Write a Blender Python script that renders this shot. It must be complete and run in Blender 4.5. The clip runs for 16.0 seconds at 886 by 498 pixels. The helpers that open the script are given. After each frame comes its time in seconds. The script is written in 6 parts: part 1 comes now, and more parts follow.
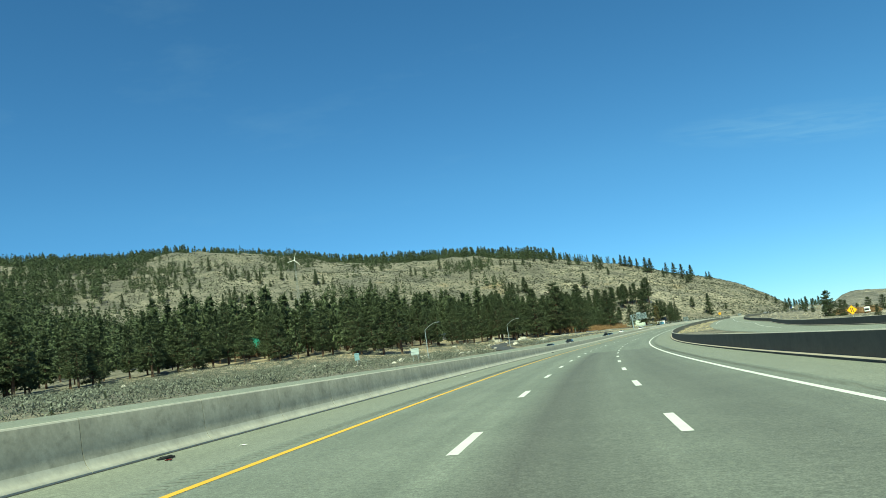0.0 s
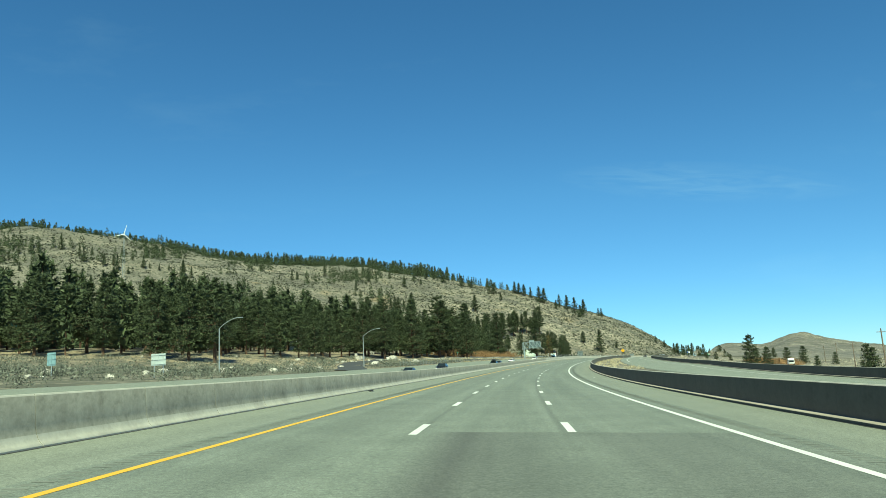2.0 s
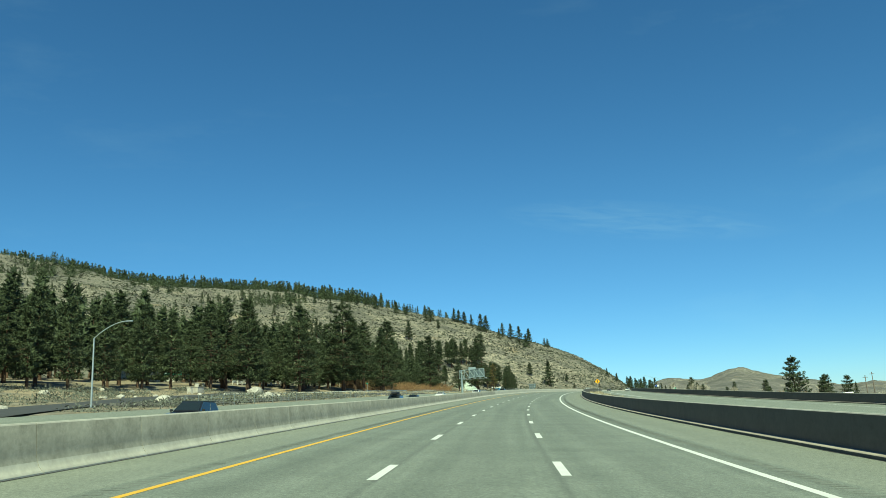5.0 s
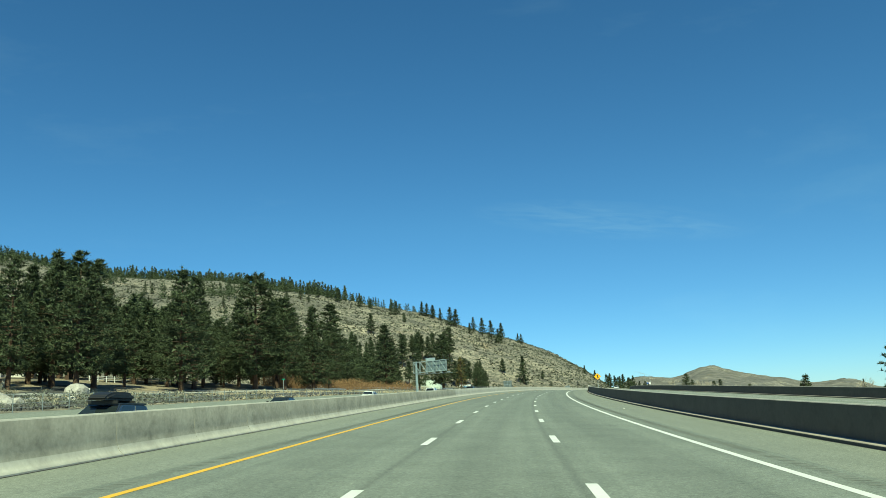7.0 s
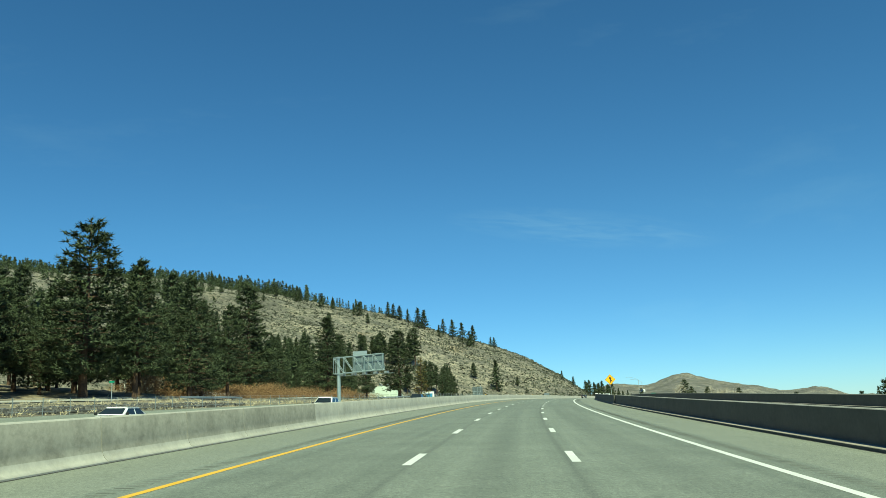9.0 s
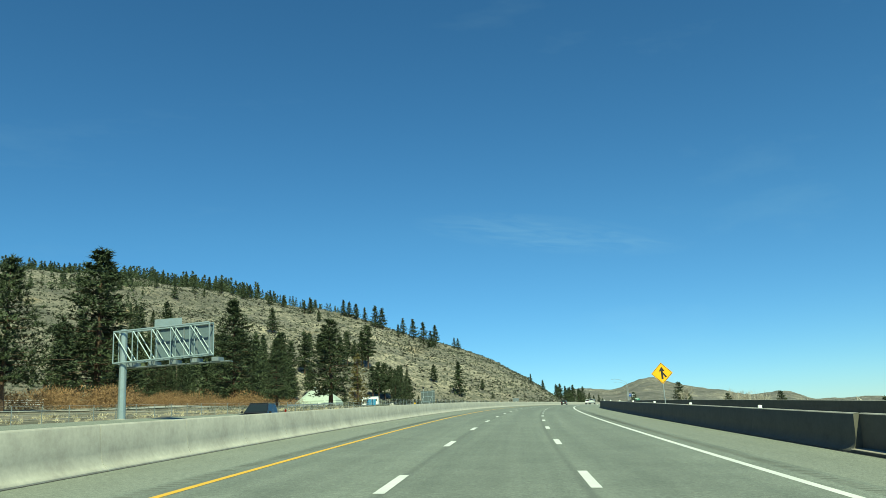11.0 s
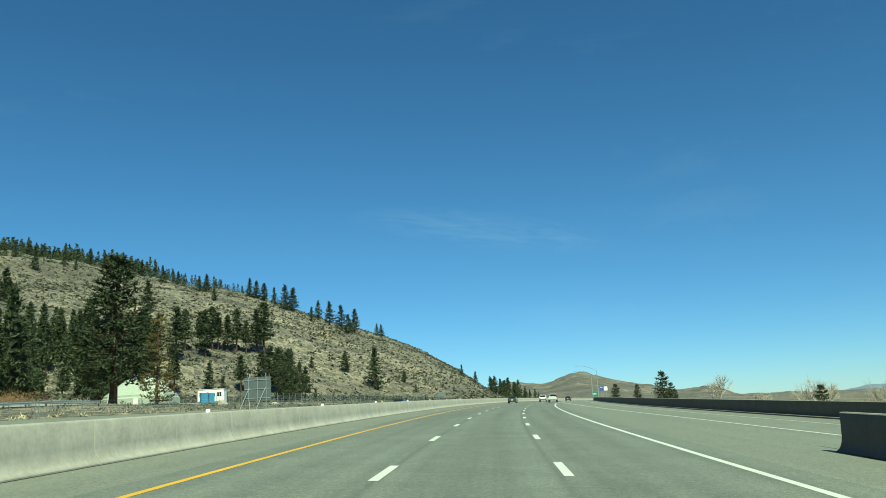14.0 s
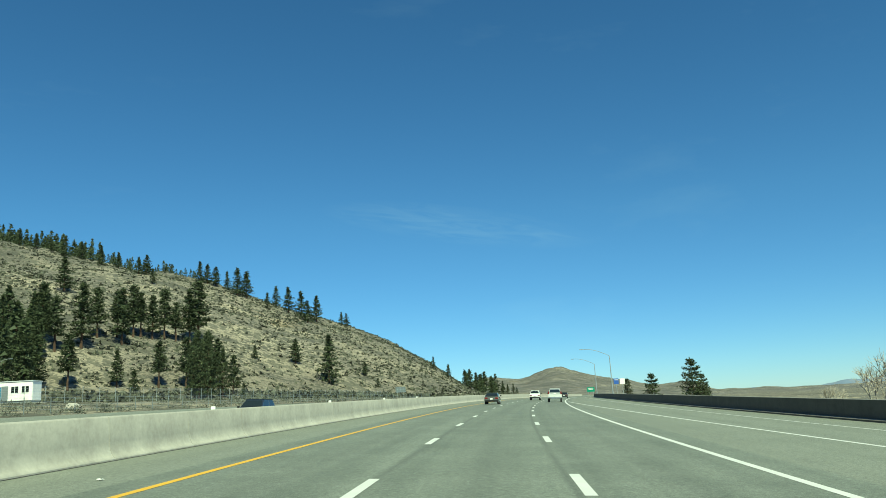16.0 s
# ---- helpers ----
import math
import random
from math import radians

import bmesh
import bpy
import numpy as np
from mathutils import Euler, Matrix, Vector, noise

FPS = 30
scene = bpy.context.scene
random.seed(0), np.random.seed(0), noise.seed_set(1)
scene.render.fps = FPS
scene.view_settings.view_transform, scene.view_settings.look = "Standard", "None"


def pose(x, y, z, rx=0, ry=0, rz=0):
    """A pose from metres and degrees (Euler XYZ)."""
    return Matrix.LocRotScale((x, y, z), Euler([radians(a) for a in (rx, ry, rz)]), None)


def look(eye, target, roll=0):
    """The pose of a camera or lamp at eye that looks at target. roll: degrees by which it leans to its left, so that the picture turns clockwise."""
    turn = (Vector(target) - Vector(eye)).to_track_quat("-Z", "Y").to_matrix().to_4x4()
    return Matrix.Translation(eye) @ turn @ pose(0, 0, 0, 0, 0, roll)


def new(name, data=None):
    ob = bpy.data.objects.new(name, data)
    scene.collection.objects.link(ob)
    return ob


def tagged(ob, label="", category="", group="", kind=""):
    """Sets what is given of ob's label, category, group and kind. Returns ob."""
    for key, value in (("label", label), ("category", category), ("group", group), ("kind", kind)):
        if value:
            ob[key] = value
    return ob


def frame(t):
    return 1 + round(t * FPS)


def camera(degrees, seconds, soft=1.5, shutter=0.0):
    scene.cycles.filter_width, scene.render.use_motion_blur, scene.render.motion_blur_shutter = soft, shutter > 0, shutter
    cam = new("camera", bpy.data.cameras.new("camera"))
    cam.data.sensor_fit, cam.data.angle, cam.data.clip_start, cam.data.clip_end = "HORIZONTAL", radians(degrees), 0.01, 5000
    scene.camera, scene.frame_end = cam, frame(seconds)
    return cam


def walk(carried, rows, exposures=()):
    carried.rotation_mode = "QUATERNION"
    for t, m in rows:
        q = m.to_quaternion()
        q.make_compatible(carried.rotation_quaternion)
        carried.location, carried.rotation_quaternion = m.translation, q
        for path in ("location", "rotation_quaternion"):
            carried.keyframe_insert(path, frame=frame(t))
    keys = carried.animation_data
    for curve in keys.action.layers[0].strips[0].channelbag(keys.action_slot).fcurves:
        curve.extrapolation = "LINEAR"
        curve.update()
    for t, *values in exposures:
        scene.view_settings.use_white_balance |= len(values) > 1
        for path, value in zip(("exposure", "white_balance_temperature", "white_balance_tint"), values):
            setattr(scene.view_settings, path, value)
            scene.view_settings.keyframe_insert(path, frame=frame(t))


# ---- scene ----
# camera
EXPO, KELVIN, TINT = 0.75, 7000, -32
cam = camera(60.35, 16.0, soft=0.75)
ROWS = [
    (0.0, 0.43, -0.03, 1.55, 99.52, 8.00, 10.24),
    (0.5, 0.54, 16.86, 1.89, 99.56, 7.78, 8.60),
    (1.0, 0.87, 33.73, 2.24, 100.72, 6.81, 6.98),
    (1.5, 1.40, 50.58, 2.58, 100.70, 4.46, 3.74),
    (2.0, 2.14, 67.41, 2.93, 100.06, 2.98, 1.55),
    (2.5, 3.17, 84.20, 3.27, 99.78, 2.83, 0.77),
    (3.0, 4.40, 100.96, 3.61, 100.96, 2.86, -0.28),
    (3.5, 5.78, 117.67, 3.96, 101.66, 2.76, -1.38),
    (4.0, 7.34, 134.35, 4.34, 102.33, 2.72, -1.97),
    (6.5, 17.69, 216.95, 6.49, 102.37, 3.38, -4.47),
    (7.0, 20.27, 233.29, 6.96, 102.19, 3.22, -5.02),
    (7.5, 23.03, 249.55, 7.45, 102.51, 3.29, -5.34),
    (8.0, 25.95, 265.71, 7.95, 102.55, 3.13, -5.91),
    (8.5, 29.10, 281.76, 8.45, 102.64, 3.04, -6.52),
    (9.0, 32.41, 297.71, 8.97, 102.58, 3.13, -7.06),
    (11.5, 51.19, 376.14, 11.36, 102.82, 3.05, -10.76),
    (12.0, 55.43, 391.61, 11.78, 102.64, 2.69, -12.09),
    (12.5, 59.84, 407.00, 12.19, 102.31, 2.77, -12.73),
    (13.0, 64.39, 422.33, 12.57, 102.34, 3.00, -13.25),
    (13.5, 69.13, 437.60, 12.92, 102.34, 2.89, -14.15),
    (14.0, 74.04, 452.83, 13.25, 102.04, 3.20, -14.67),
    (14.5, 79.11, 468.03, 13.55, 101.90, 3.17, -15.07),
    (15.0, 84.38, 483.17, 13.83, 101.91, 3.22, -15.40),
    (15.5, 89.81, 498.28, 14.08, 101.95, 3.27, -15.84),
    (16.0, 95.42, 513.34, 14.32, 101.60, 3.25, -16.41),
]
walk(cam, [(t, pose(x, y, z, rx, ry, rz)) for t, x, y, z, rx, ry, rz in ROWS],
     exposures=[(0.0, EXPO + 0.17, KELVIN, TINT), (2.2, EXPO + 0.14, KELVIN, TINT), (3.5, EXPO + 0.02, KELVIN, TINT), (5.0, EXPO, KELVIN, TINT), (13.3, EXPO, KELVIN, TINT), (14.0, EXPO - 0.1, KELVIN, TINT), (14.6, EXPO - 0.03, KELVIN, TINT), (16.0, EXPO - 0.06, KELVIN, TINT)])

# ---- sky and sun ----
SUN_TO = Vector((0.045, -0.66, 0.75)).normalized()
world = bpy.data.worlds.new("sky")
world.use_nodes = True
scene.world = world
wn = world.node_tree
sky = wn.nodes.new("ShaderNodeTexSky")
sky.sky_type, sky.sun_disc = "NISHITA", False
sky.sun_elevation = math.asin(SUN_TO.z)
sky.sun_rotation = math.atan2(SUN_TO.x, SUN_TO.y)
sky.altitude, sky.air_density, sky.dust_density, sky.ozone_density = 2000, 1.0, 0.0, 3.0
deep = wn.nodes.new("ShaderNodeHueSaturation")
deep.inputs["Saturation"].default_value = 1.12
wn.links.new(sky.outputs["Color"], deep.inputs["Color"])
clear = wn.nodes.new("ShaderNodeMix")
clear.data_type, clear.blend_type = "RGBA", "MULTIPLY"
clear.inputs[0].default_value, clear.inputs[7].default_value = 1.0, (0.80, 0.955, 1.225, 1)
wn.links.new(deep.outputs["Color"], clear.inputs[6])
# the air is clear down to the horizon
height_in_sky = wn.nodes.new("ShaderNodeSeparateXYZ")
wn.links.new(wn.nodes.new("ShaderNodeTexCoord").outputs["Generated"], height_in_sky.inputs[0])
falloff = wn.nodes.new("ShaderNodeValToRGB")
falloff.color_ramp.elements[0].position, falloff.color_ramp.elements[0].color = 0.0, (0.74, 0.775, 0.93, 1)
falloff.color_ramp.elements[1].position, falloff.color_ramp.elements[1].color = 0.24, (1, 1, 1, 1)
wn.links.new(height_in_sky.outputs[2], falloff.inputs["Fac"])
clear_low = wn.nodes.new("ShaderNodeMix")
clear_low.data_type, clear_low.blend_type = "RGBA", "MULTIPLY"
clear_low.inputs[0].default_value = 1.0
wn.links.new(clear.outputs[2], clear_low.inputs[6])
wn.links.new(falloff.outputs["Color"], clear_low.inputs[7])
# faint wisps of cirrus
wisp_way = wn.nodes.new("ShaderNodeMapping")
wisp_way.inputs["Scale"].default_value = (1.6, 5.0, 9.0)
wisp_way.inputs["Rotation"].default_value = (0, 0.25, 0.5)
wn.links.new(wn.nodes["Texture Coordinate"].outputs["Generated"], wisp_way.inputs["Vector"])
wisp = wn.nodes.new("ShaderNodeTexNoise")
wisp.inputs["Scale"].default_value, wisp.inputs["Detail"].default_value, wisp.inputs["Roughness"].default_value = 1.3, 7.0, 0.62
wn.links.new(wisp_way.outputs[0], wisp.inputs["Vector"])
veil = wn.nodes.new("ShaderNodeValToRGB")
veil.color_ramp.elements[0].position, veil.color_ramp.elements[1].position = 0.58, 0.9
veil.color_ramp.elements[1].color = (0.05, 0.05, 0.05, 1)
wn.links.new(wisp.outputs["Fac"], veil.inputs["Fac"])
# one long thin streak low over the valley
def sky_math(op, a, b):
    n = wn.nodes.new("ShaderNodeMath")
    n.operation = op
    for i, v in enumerate((a, b)):
        if isinstance(v, (int, float)):
            n.inputs[i].default_value = v
        else:
            wn.links.new(v, n.inputs[i])
    return n.outputs[0]


def sky_dot(v):
    n = wn.nodes.new("ShaderNodeVectorMath")
    n.operation = "DOT_PRODUCT"
    n.inputs[1].default_value = v
    wn.links.new(wn.nodes["Texture Coordinate"].outputs["Generated"], n.inputs[0])
    return n.outputs["Value"]


STREAK = Vector((math.sin(radians(18.5)) * math.cos(radians(13.3)), math.cos(radians(18.5)) * math.cos(radians(13.3)), math.sin(radians(13.3))))
streak_x = STREAK.cross(Vector((0, 0, 1))).normalized()
streak_y = (streak_x.cross(STREAK) + streak_x * 0.17).normalized()
su, sv = sky_dot(streak_x), sky_dot(streak_y)
reach = sky_math("ADD", sky_math("POWER", sky_math("ABSOLUTE", sky_math("DIVIDE", su, 0.18), 0), 2.0), sky_math("POWER", sky_math("ABSOLUTE", sky_math("DIVIDE", sv, 0.026), 0), 2.0))
body = sky_math("MAXIMUM", sky_math("SUBTRACT", 1.0, reach), 0.0)
along_streak = wn.nodes.new("ShaderNodeCombineXYZ")
wn.links.new(sky_math("MULTIPLY", su, 9.0), along_streak.inputs[0])
wn.links.new(sky_math("MULTIPLY", sv, 60.0), along_streak.inputs[1])
fibre = wn.nodes.new("ShaderNodeTexNoise")
fibre.inputs["Scale"].default_value, fibre.inputs["Detail"].default_value, fibre.inputs["Distortion"].default_value = 1.6, 5.0, 1.2
wn.links.new(along_streak.outputs[0], fibre.inputs["Vector"])
streak = sky_math("MULTIPLY", body, sky_math("MULTIPLY", sky_math("MAXIMUM", sky_math("SUBTRACT", fibre.outputs["Fac"], 0.32), 0.0), 0.21))
cirrus = wn.nodes.new("ShaderNodeMix")
cirrus.data_type = "RGBA"
wn.links.new(sky_math("ADD", veil.outputs["Color"], streak), cirrus.inputs[0])
wn.links.new(clear_low.outputs[2], cirrus.inputs[6])
cirrus.inputs[7].default_value = (7.0, 8.5, 9.5, 1)
wn.links.new(cirrus.outputs[2], wn.nodes["Background"].inputs["Color"])
wn.nodes["Background"].inputs["Strength"].default_value = 0.07
sun = new("sun", bpy.data.lights.new("sun", "SUN"))
sun.data.energy, sun.data.angle, sun.data.color = 4.6, radians(0.53), (1.0, 0.90, 0.76)
sun.matrix_world = look(SUN_TO * 500, (0, 0, 0))

# ---- alignment of the freeway: metres along s, metres to the right l ----
SG = np.arange(-200.0, 1801.0, 5.0)
CURV = np.interp(SG, [0, 100, 200, 300, 400, 500, 600, 700, 800, 1000, 1200],
                 [0.778, 0.693, 0.661, 0.686, 0.657, 0.674, 0.718, 0.502, 0.32, 0.0, 0.0]) * 1e-3
SLOPE = np.interp(SG, [0, 100, 200, 300, 400, 500, 600, 700, 800, 1200],
                  [2.047, 2.049, 2.749, 3.212, 2.575, 1.593, 1.044, 0.494, 0.0, 0.0]) * 1e-2
SLOPE_BANK = math.tan(radians(2.85))


def summed(a):
    c = np.concatenate([[0.0], np.cumsum(a)])
    return c - np.interp(0.0, SG, c)


PSI = summed((CURV[1:] + CURV[:-1]) * 2.5)
MID = (PSI[1:] + PSI[:-1]) / 2
CX, CY, CZ = summed(5 * np.sin(MID)), summed(5 * np.cos(MID)), summed(2.5 * (SLOPE[1:] + SLOPE[:-1]))


def on_road(s, l, up=0.0):
    p = np.interp(s, SG, PSI)
    return Vector((np.interp(s, SG, CX) + l * math.cos(p), np.interp(s, SG, CY) - l * math.sin(p),
                   np.interp(s, SG, CZ) - l * SLOPE_BANK + up))


def heading(s):
    return float(np.interp(s, SG, PSI))


def along(xs, ys):
    """s and l of many places in the plan."""
    xs, ys = np.asarray(xs, float).ravel(), np.asarray(ys, float).ravel()
    s_out, l_out = np.empty(len(xs)), np.empty(len(xs))
    for a in range(0, len(xs), 20000):
        x, y = xs[a:a + 20000], ys[a:a + 20000]
        i = ((CX[None] - x[:, None]) ** 2 + (CY[None] - y[:, None]) ** 2).argmin(1)
        s = SG[i].copy()
        for _ in range(2):
            p = np.interp(s, SG, PSI)
            s += (x - np.interp(s, SG, CX)) * np.sin(p) + (y - np.interp(s, SG, CY)) * np.cos(p)
        p = np.interp(s, SG, PSI)
        s_out[a:a + 20000] = s
        l_out[a:a + 20000] = (x - np.interp(s, SG, CX)) * np.cos(p) - (y - np.interp(s, SG, CY)) * np.sin(p)
    return s_out, l_out


# ---- ground: valley floor, the wooded hill, far bare hills ----
HUB, HUB_FAR = (40.0, 300.0), (79.0, 468.0)


def waves(x, y, seed, size, n=7):
    rng = np.random.RandomState(seed)
    z = np.zeros_like(x)
    for _ in range(n):
        a, f = rng.uniform(0, 6.28), rng.uniform(0.6, 1.7) / size
        z += np.sin((x * math.cos(a) + y * math.sin(a)) * f * 6.28 + rng.uniform(0, 6.28))
    return z / n


def wall_side(s):
    """Where the outer barrier of the ramp stands."""
    return np.interp(s, [60, 150, 200, 250, 300, 340, 420, 515, 560, 610, 680, 725, 780],
                     [31, 32, 34, 35.5, 31.5, 28.5, 24, 19.2, 17.2, 16, 14, 11.5, 9.8])


def heights(x, y):
    x, y = np.asarray(x, float), np.asarray(y, float)
    shape = x.shape
    x, y = x.ravel(), y.ravel()
    s, l = along(x, y)
    cz = np.interp(np.clip(s, -200, 1800), SG, CZ)
    low = np.interp(l, [-3000, -700, -155, -110, -72, -50, -42, -37, -34.4, -31, -10, 9, 10, 24, 36, 46, 62, 95, 300, 900, 3000],
                    [30, 24, 7.2, 5.4, 4.1, 2.75, 2.2, 1.85, 1.6, 0.85, -0.7, -0.72, -0.64, -1.34, -2.0, -4.0, -6.0, -8.2, -13, -16, -20])
    high = np.interp(l, [-3000, -700, -170, -125, -95, -72, -50], [50, 40, 15, 11.3, 7.8, 4.5, 2.7])
    wooded = np.interp(s, [140, 260, 440, 520, 580, 660], [0, 1, 1, 0.15, 0.25, 0.55]) * np.clip((-50 - l) / 10, 0, 1)
    z = cz + low * (1 - wooded) + np.where(l < -50, high, low) * wooded
    rough = np.clip((np.abs(l + 8) - 34) / 30, 0, 1)
    z += rough * (0.5 * waves(x, y, 3, 60) + 0.25 * waves(x, y, 4, 17))
    # the level yard before the hill
    yard = np.clip((s - 585) / 50, 0, 1) * np.clip((790 - s) / 60, 0, 1) * np.clip((-62 - l) / 25, 0, 1) * np.clip((l + 180) / 30, 0, 1)
    z = z - 2.4 * yard
    # the hill, by bearing and distance from the middle of the way
    dx, dy = x - HUB[0], y - HUB[1]
    r, phi = np.hypot(dx, dy), np.degrees(np.arctan2(dx, dy))
    top = np.interp(phi, [-75, -52, -45, -41, -37, -31, -26, -20, -14, -10, -4, 1, 5, 7.5, 10.8, 13.2, 15.4, 17.5, 19.5],
                    [0.20, .218, .219, .219, .229, .219, .207, .192, .190, .184, .169, .152, .133, .115, .098, .080, .0565, .027, .008])
    ridge = np.interp(phi, [-60, -30, -22, -6, 2, 10, 18], [1380, 1330, 1220, 1110, 1010, 1010, 960])
    foot = np.interp(phi, [-75, -50, -30, -10, 0, 8, 12, 16, 19], [420, 470, 450, 470, 500, 560, 600, 640, 660])
    v = (r - foot) / (ridge - foot)
    rise = np.where(v < 1, v * (1.5 - 0.5 * v), 1 - 0.25 * (v - 1))
    rise = np.clip(rise, 0, 1)
    zr = top * ridge
    fade = np.clip((20.0 - phi) / 0.9, 0, 1) * np.clip((phi + 100) / 25, 0, 1)
    lift = np.maximum(zr - z, 0) * rise * fade
    gully = (waves(x, y, 8, 160) * 0.07 + waves(x, y, 9, 55) * 0.03) * np.clip(v * 3, 0, 1) * np.clip((1 - v) * 4, 0.12, 1)
    z = z + lift * (1 + gully)
    # far bare hills
    dx, dy = x - HUB_FAR[0], y - HUB_FAR[1]
    r, phi = np.hypot(dx, dy), np.degrees(np.arctan2(dx, dy))
    far = np.interp(phi, [-30, 10, 17, 18, 18.8, 19.6, 20.4, 21.4, 22.2, 22.9, 23.7, 24.3, 24.9, 25.3, 25.9, 26.6, 28.2, 29.9, 31.2, 32.4, 33.5, 34.3, 35.7, 37.5, 38.9, 40.3, 42, 45, 55, 75, 100],
                    [40, 40, 50, 90, 130, 148, 143, 131, 127, 135, 156, 172, 180, 178, 157, 141, 112, 88, 58, 56, 68, 60, 14, 10, 14, 4, 5, 8, 12, 12, 10])
    w = np.clip((r - 2100) / 2200, 0, 1)
    w = w * w * (3 - 2 * w)
    w = np.where(r > 4500, np.clip(1 - (r - 4500) / 1500, 0, 1), w)
    far = far + np.where(w > 0.3, waves(x, y, 21, 420, 5) * 6 + waves(x, y, 22, 130, 6) * 6 + waves(x, y, 23, 60, 6) * 4, 0)
    far_z = far + (waves(x, y, 12, 900) * 22 + waves(x, y, 13, 330) * 14 + waves(x, y, 14, 140) * 9 - 12) * np.clip(w * (1.02 - w) * 4, 0, 1)
    z = np.where(r > 2100, z * (1 - w) + np.maximum(far_z, -30) * w, z)
    return z.reshape(shape)


def ground_at(x, y):
    return float(heights(np.array([x]), np.array([y]))[0])

# ---- materials ----
def mat(name, rough=0.8, metal=0.0):
    m = bpy.data.materials.new(name)
    m.use_nodes = True
    b = m.node_tree.nodes["Principled BSDF"]
    b.inputs["Roughness"].default_value, b.inputs["Metallic"].default_value = rough, metal
    return m, m.node_tree, b


def node(nt, kind, **values):
    n = nt.nodes.new(kind)
    for k, v in values.items():
        n.inputs[k.replace("_", " ")].default_value = v
    return n


def coords(nt):
    return nt.nodes.new("ShaderNodeTexCoord").outputs["Object"]


def noise_of(nt, vec, scale, detail=4.0, rough=0.55):
    n = node(nt, "ShaderNodeTexNoise", Scale=scale, Detail=detail, Roughness=rough)
    nt.links.new(vec, n.inputs["Vector"])
    return n.outputs["Fac"]


def ramp(nt, fac, stops):
    r = nt.nodes.new("ShaderNodeValToRGB")
    while len(r.color_ramp.elements) < len(stops):
        r.color_ramp.elements.new(0.5)
    for e, (p, c) in zip(r.color_ramp.elements, stops):
        e.position, e.color = p, (*c, 1) if len(c) == 3 else c
    nt.links.new(fac, r.inputs["Fac"])
    return r.outputs["Color"]


def mix(nt, fac, a, b, blend="MIX"):
    m = nt.nodes.new("ShaderNodeMix")
    m.data_type, m.blend_type = "RGBA", blend
    for v, i in ((fac, 0), (a, 6), (b, 7)):
        if isinstance(v, (int, float)):
            m.inputs[i].default_value = v
        elif isinstance(v, tuple):
            m.inputs[i].default_value = (*v, 1)
        else:
            nt.links.new(v, m.inputs[i])
    return m.outputs[2]


def math_of(nt, op, a, b=None, c=None):
    m = nt.nodes.new("ShaderNodeMath")
    m.operation = op
    for i, v in enumerate((a, b, c)):
        if isinstance(v, (int, float)):
            m.inputs[i].default_value = v
        elif v is not None:
            nt.links.new(v, m.inputs[i])
    return m.outputs[0]


def bumped(nt, b, fac, strength, distance):
    n = node(nt, "ShaderNodeBump", Strength=strength, Distance=distance)
    nt.links.new(fac, n.inputs["Height"])
    nt.links.new(n.outputs["Normal"], b.inputs["Normal"])


def grainy(name, dark, light, fine=8.0, coarse=0.6, rough=0.85, bump=0.3, depth=0.01, metal=0.0, vary=0.0, island=False):
    """A surface whose colour drifts at two scales."""
    m, nt, b = mat(name, rough, metal)
    v = coords(nt)
    f = math_of(nt, "ADD", math_of(nt, "MULTIPLY", noise_of(nt, v, fine, 6), 0.5), math_of(nt, "MULTIPLY", noise_of(nt, v, coarse, 3), 0.5))
    col = ramp(nt, f, [(0.36, dark), (0.64, light)])
    if vary:
        if island:
            rnd = nt.nodes.new("ShaderNodeNewGeometry").outputs["Random Per Island"]
        else:
            rnd = nt.nodes.new("ShaderNodeObjectInfo").outputs["Random"]
        hsv = node(nt, "ShaderNodeHueSaturation")
        nt.links.new(math_of(nt, "MULTIPLY_ADD", rnd, 2 * vary, 1 - vary), hsv.inputs["Value"])
        nt.links.new(col, hsv.inputs["Color"])
        col = hsv.outputs["Color"]
    nt.links.new(col, b.inputs["Base Color"])
    if bump:
        bumped(nt, b, noise_of(nt, v, fine * 2, 5), bump, depth)
    return m


def plain(name, colour, rough=0.5, metal=0.0, wear=0.12):
    return grainy(name, tuple(c * (1 - wear) for c in colour), tuple(min(1, c * (1 + wear)) for c in colour), 14, 1.5, rough, 0.05, 0.002, metal)


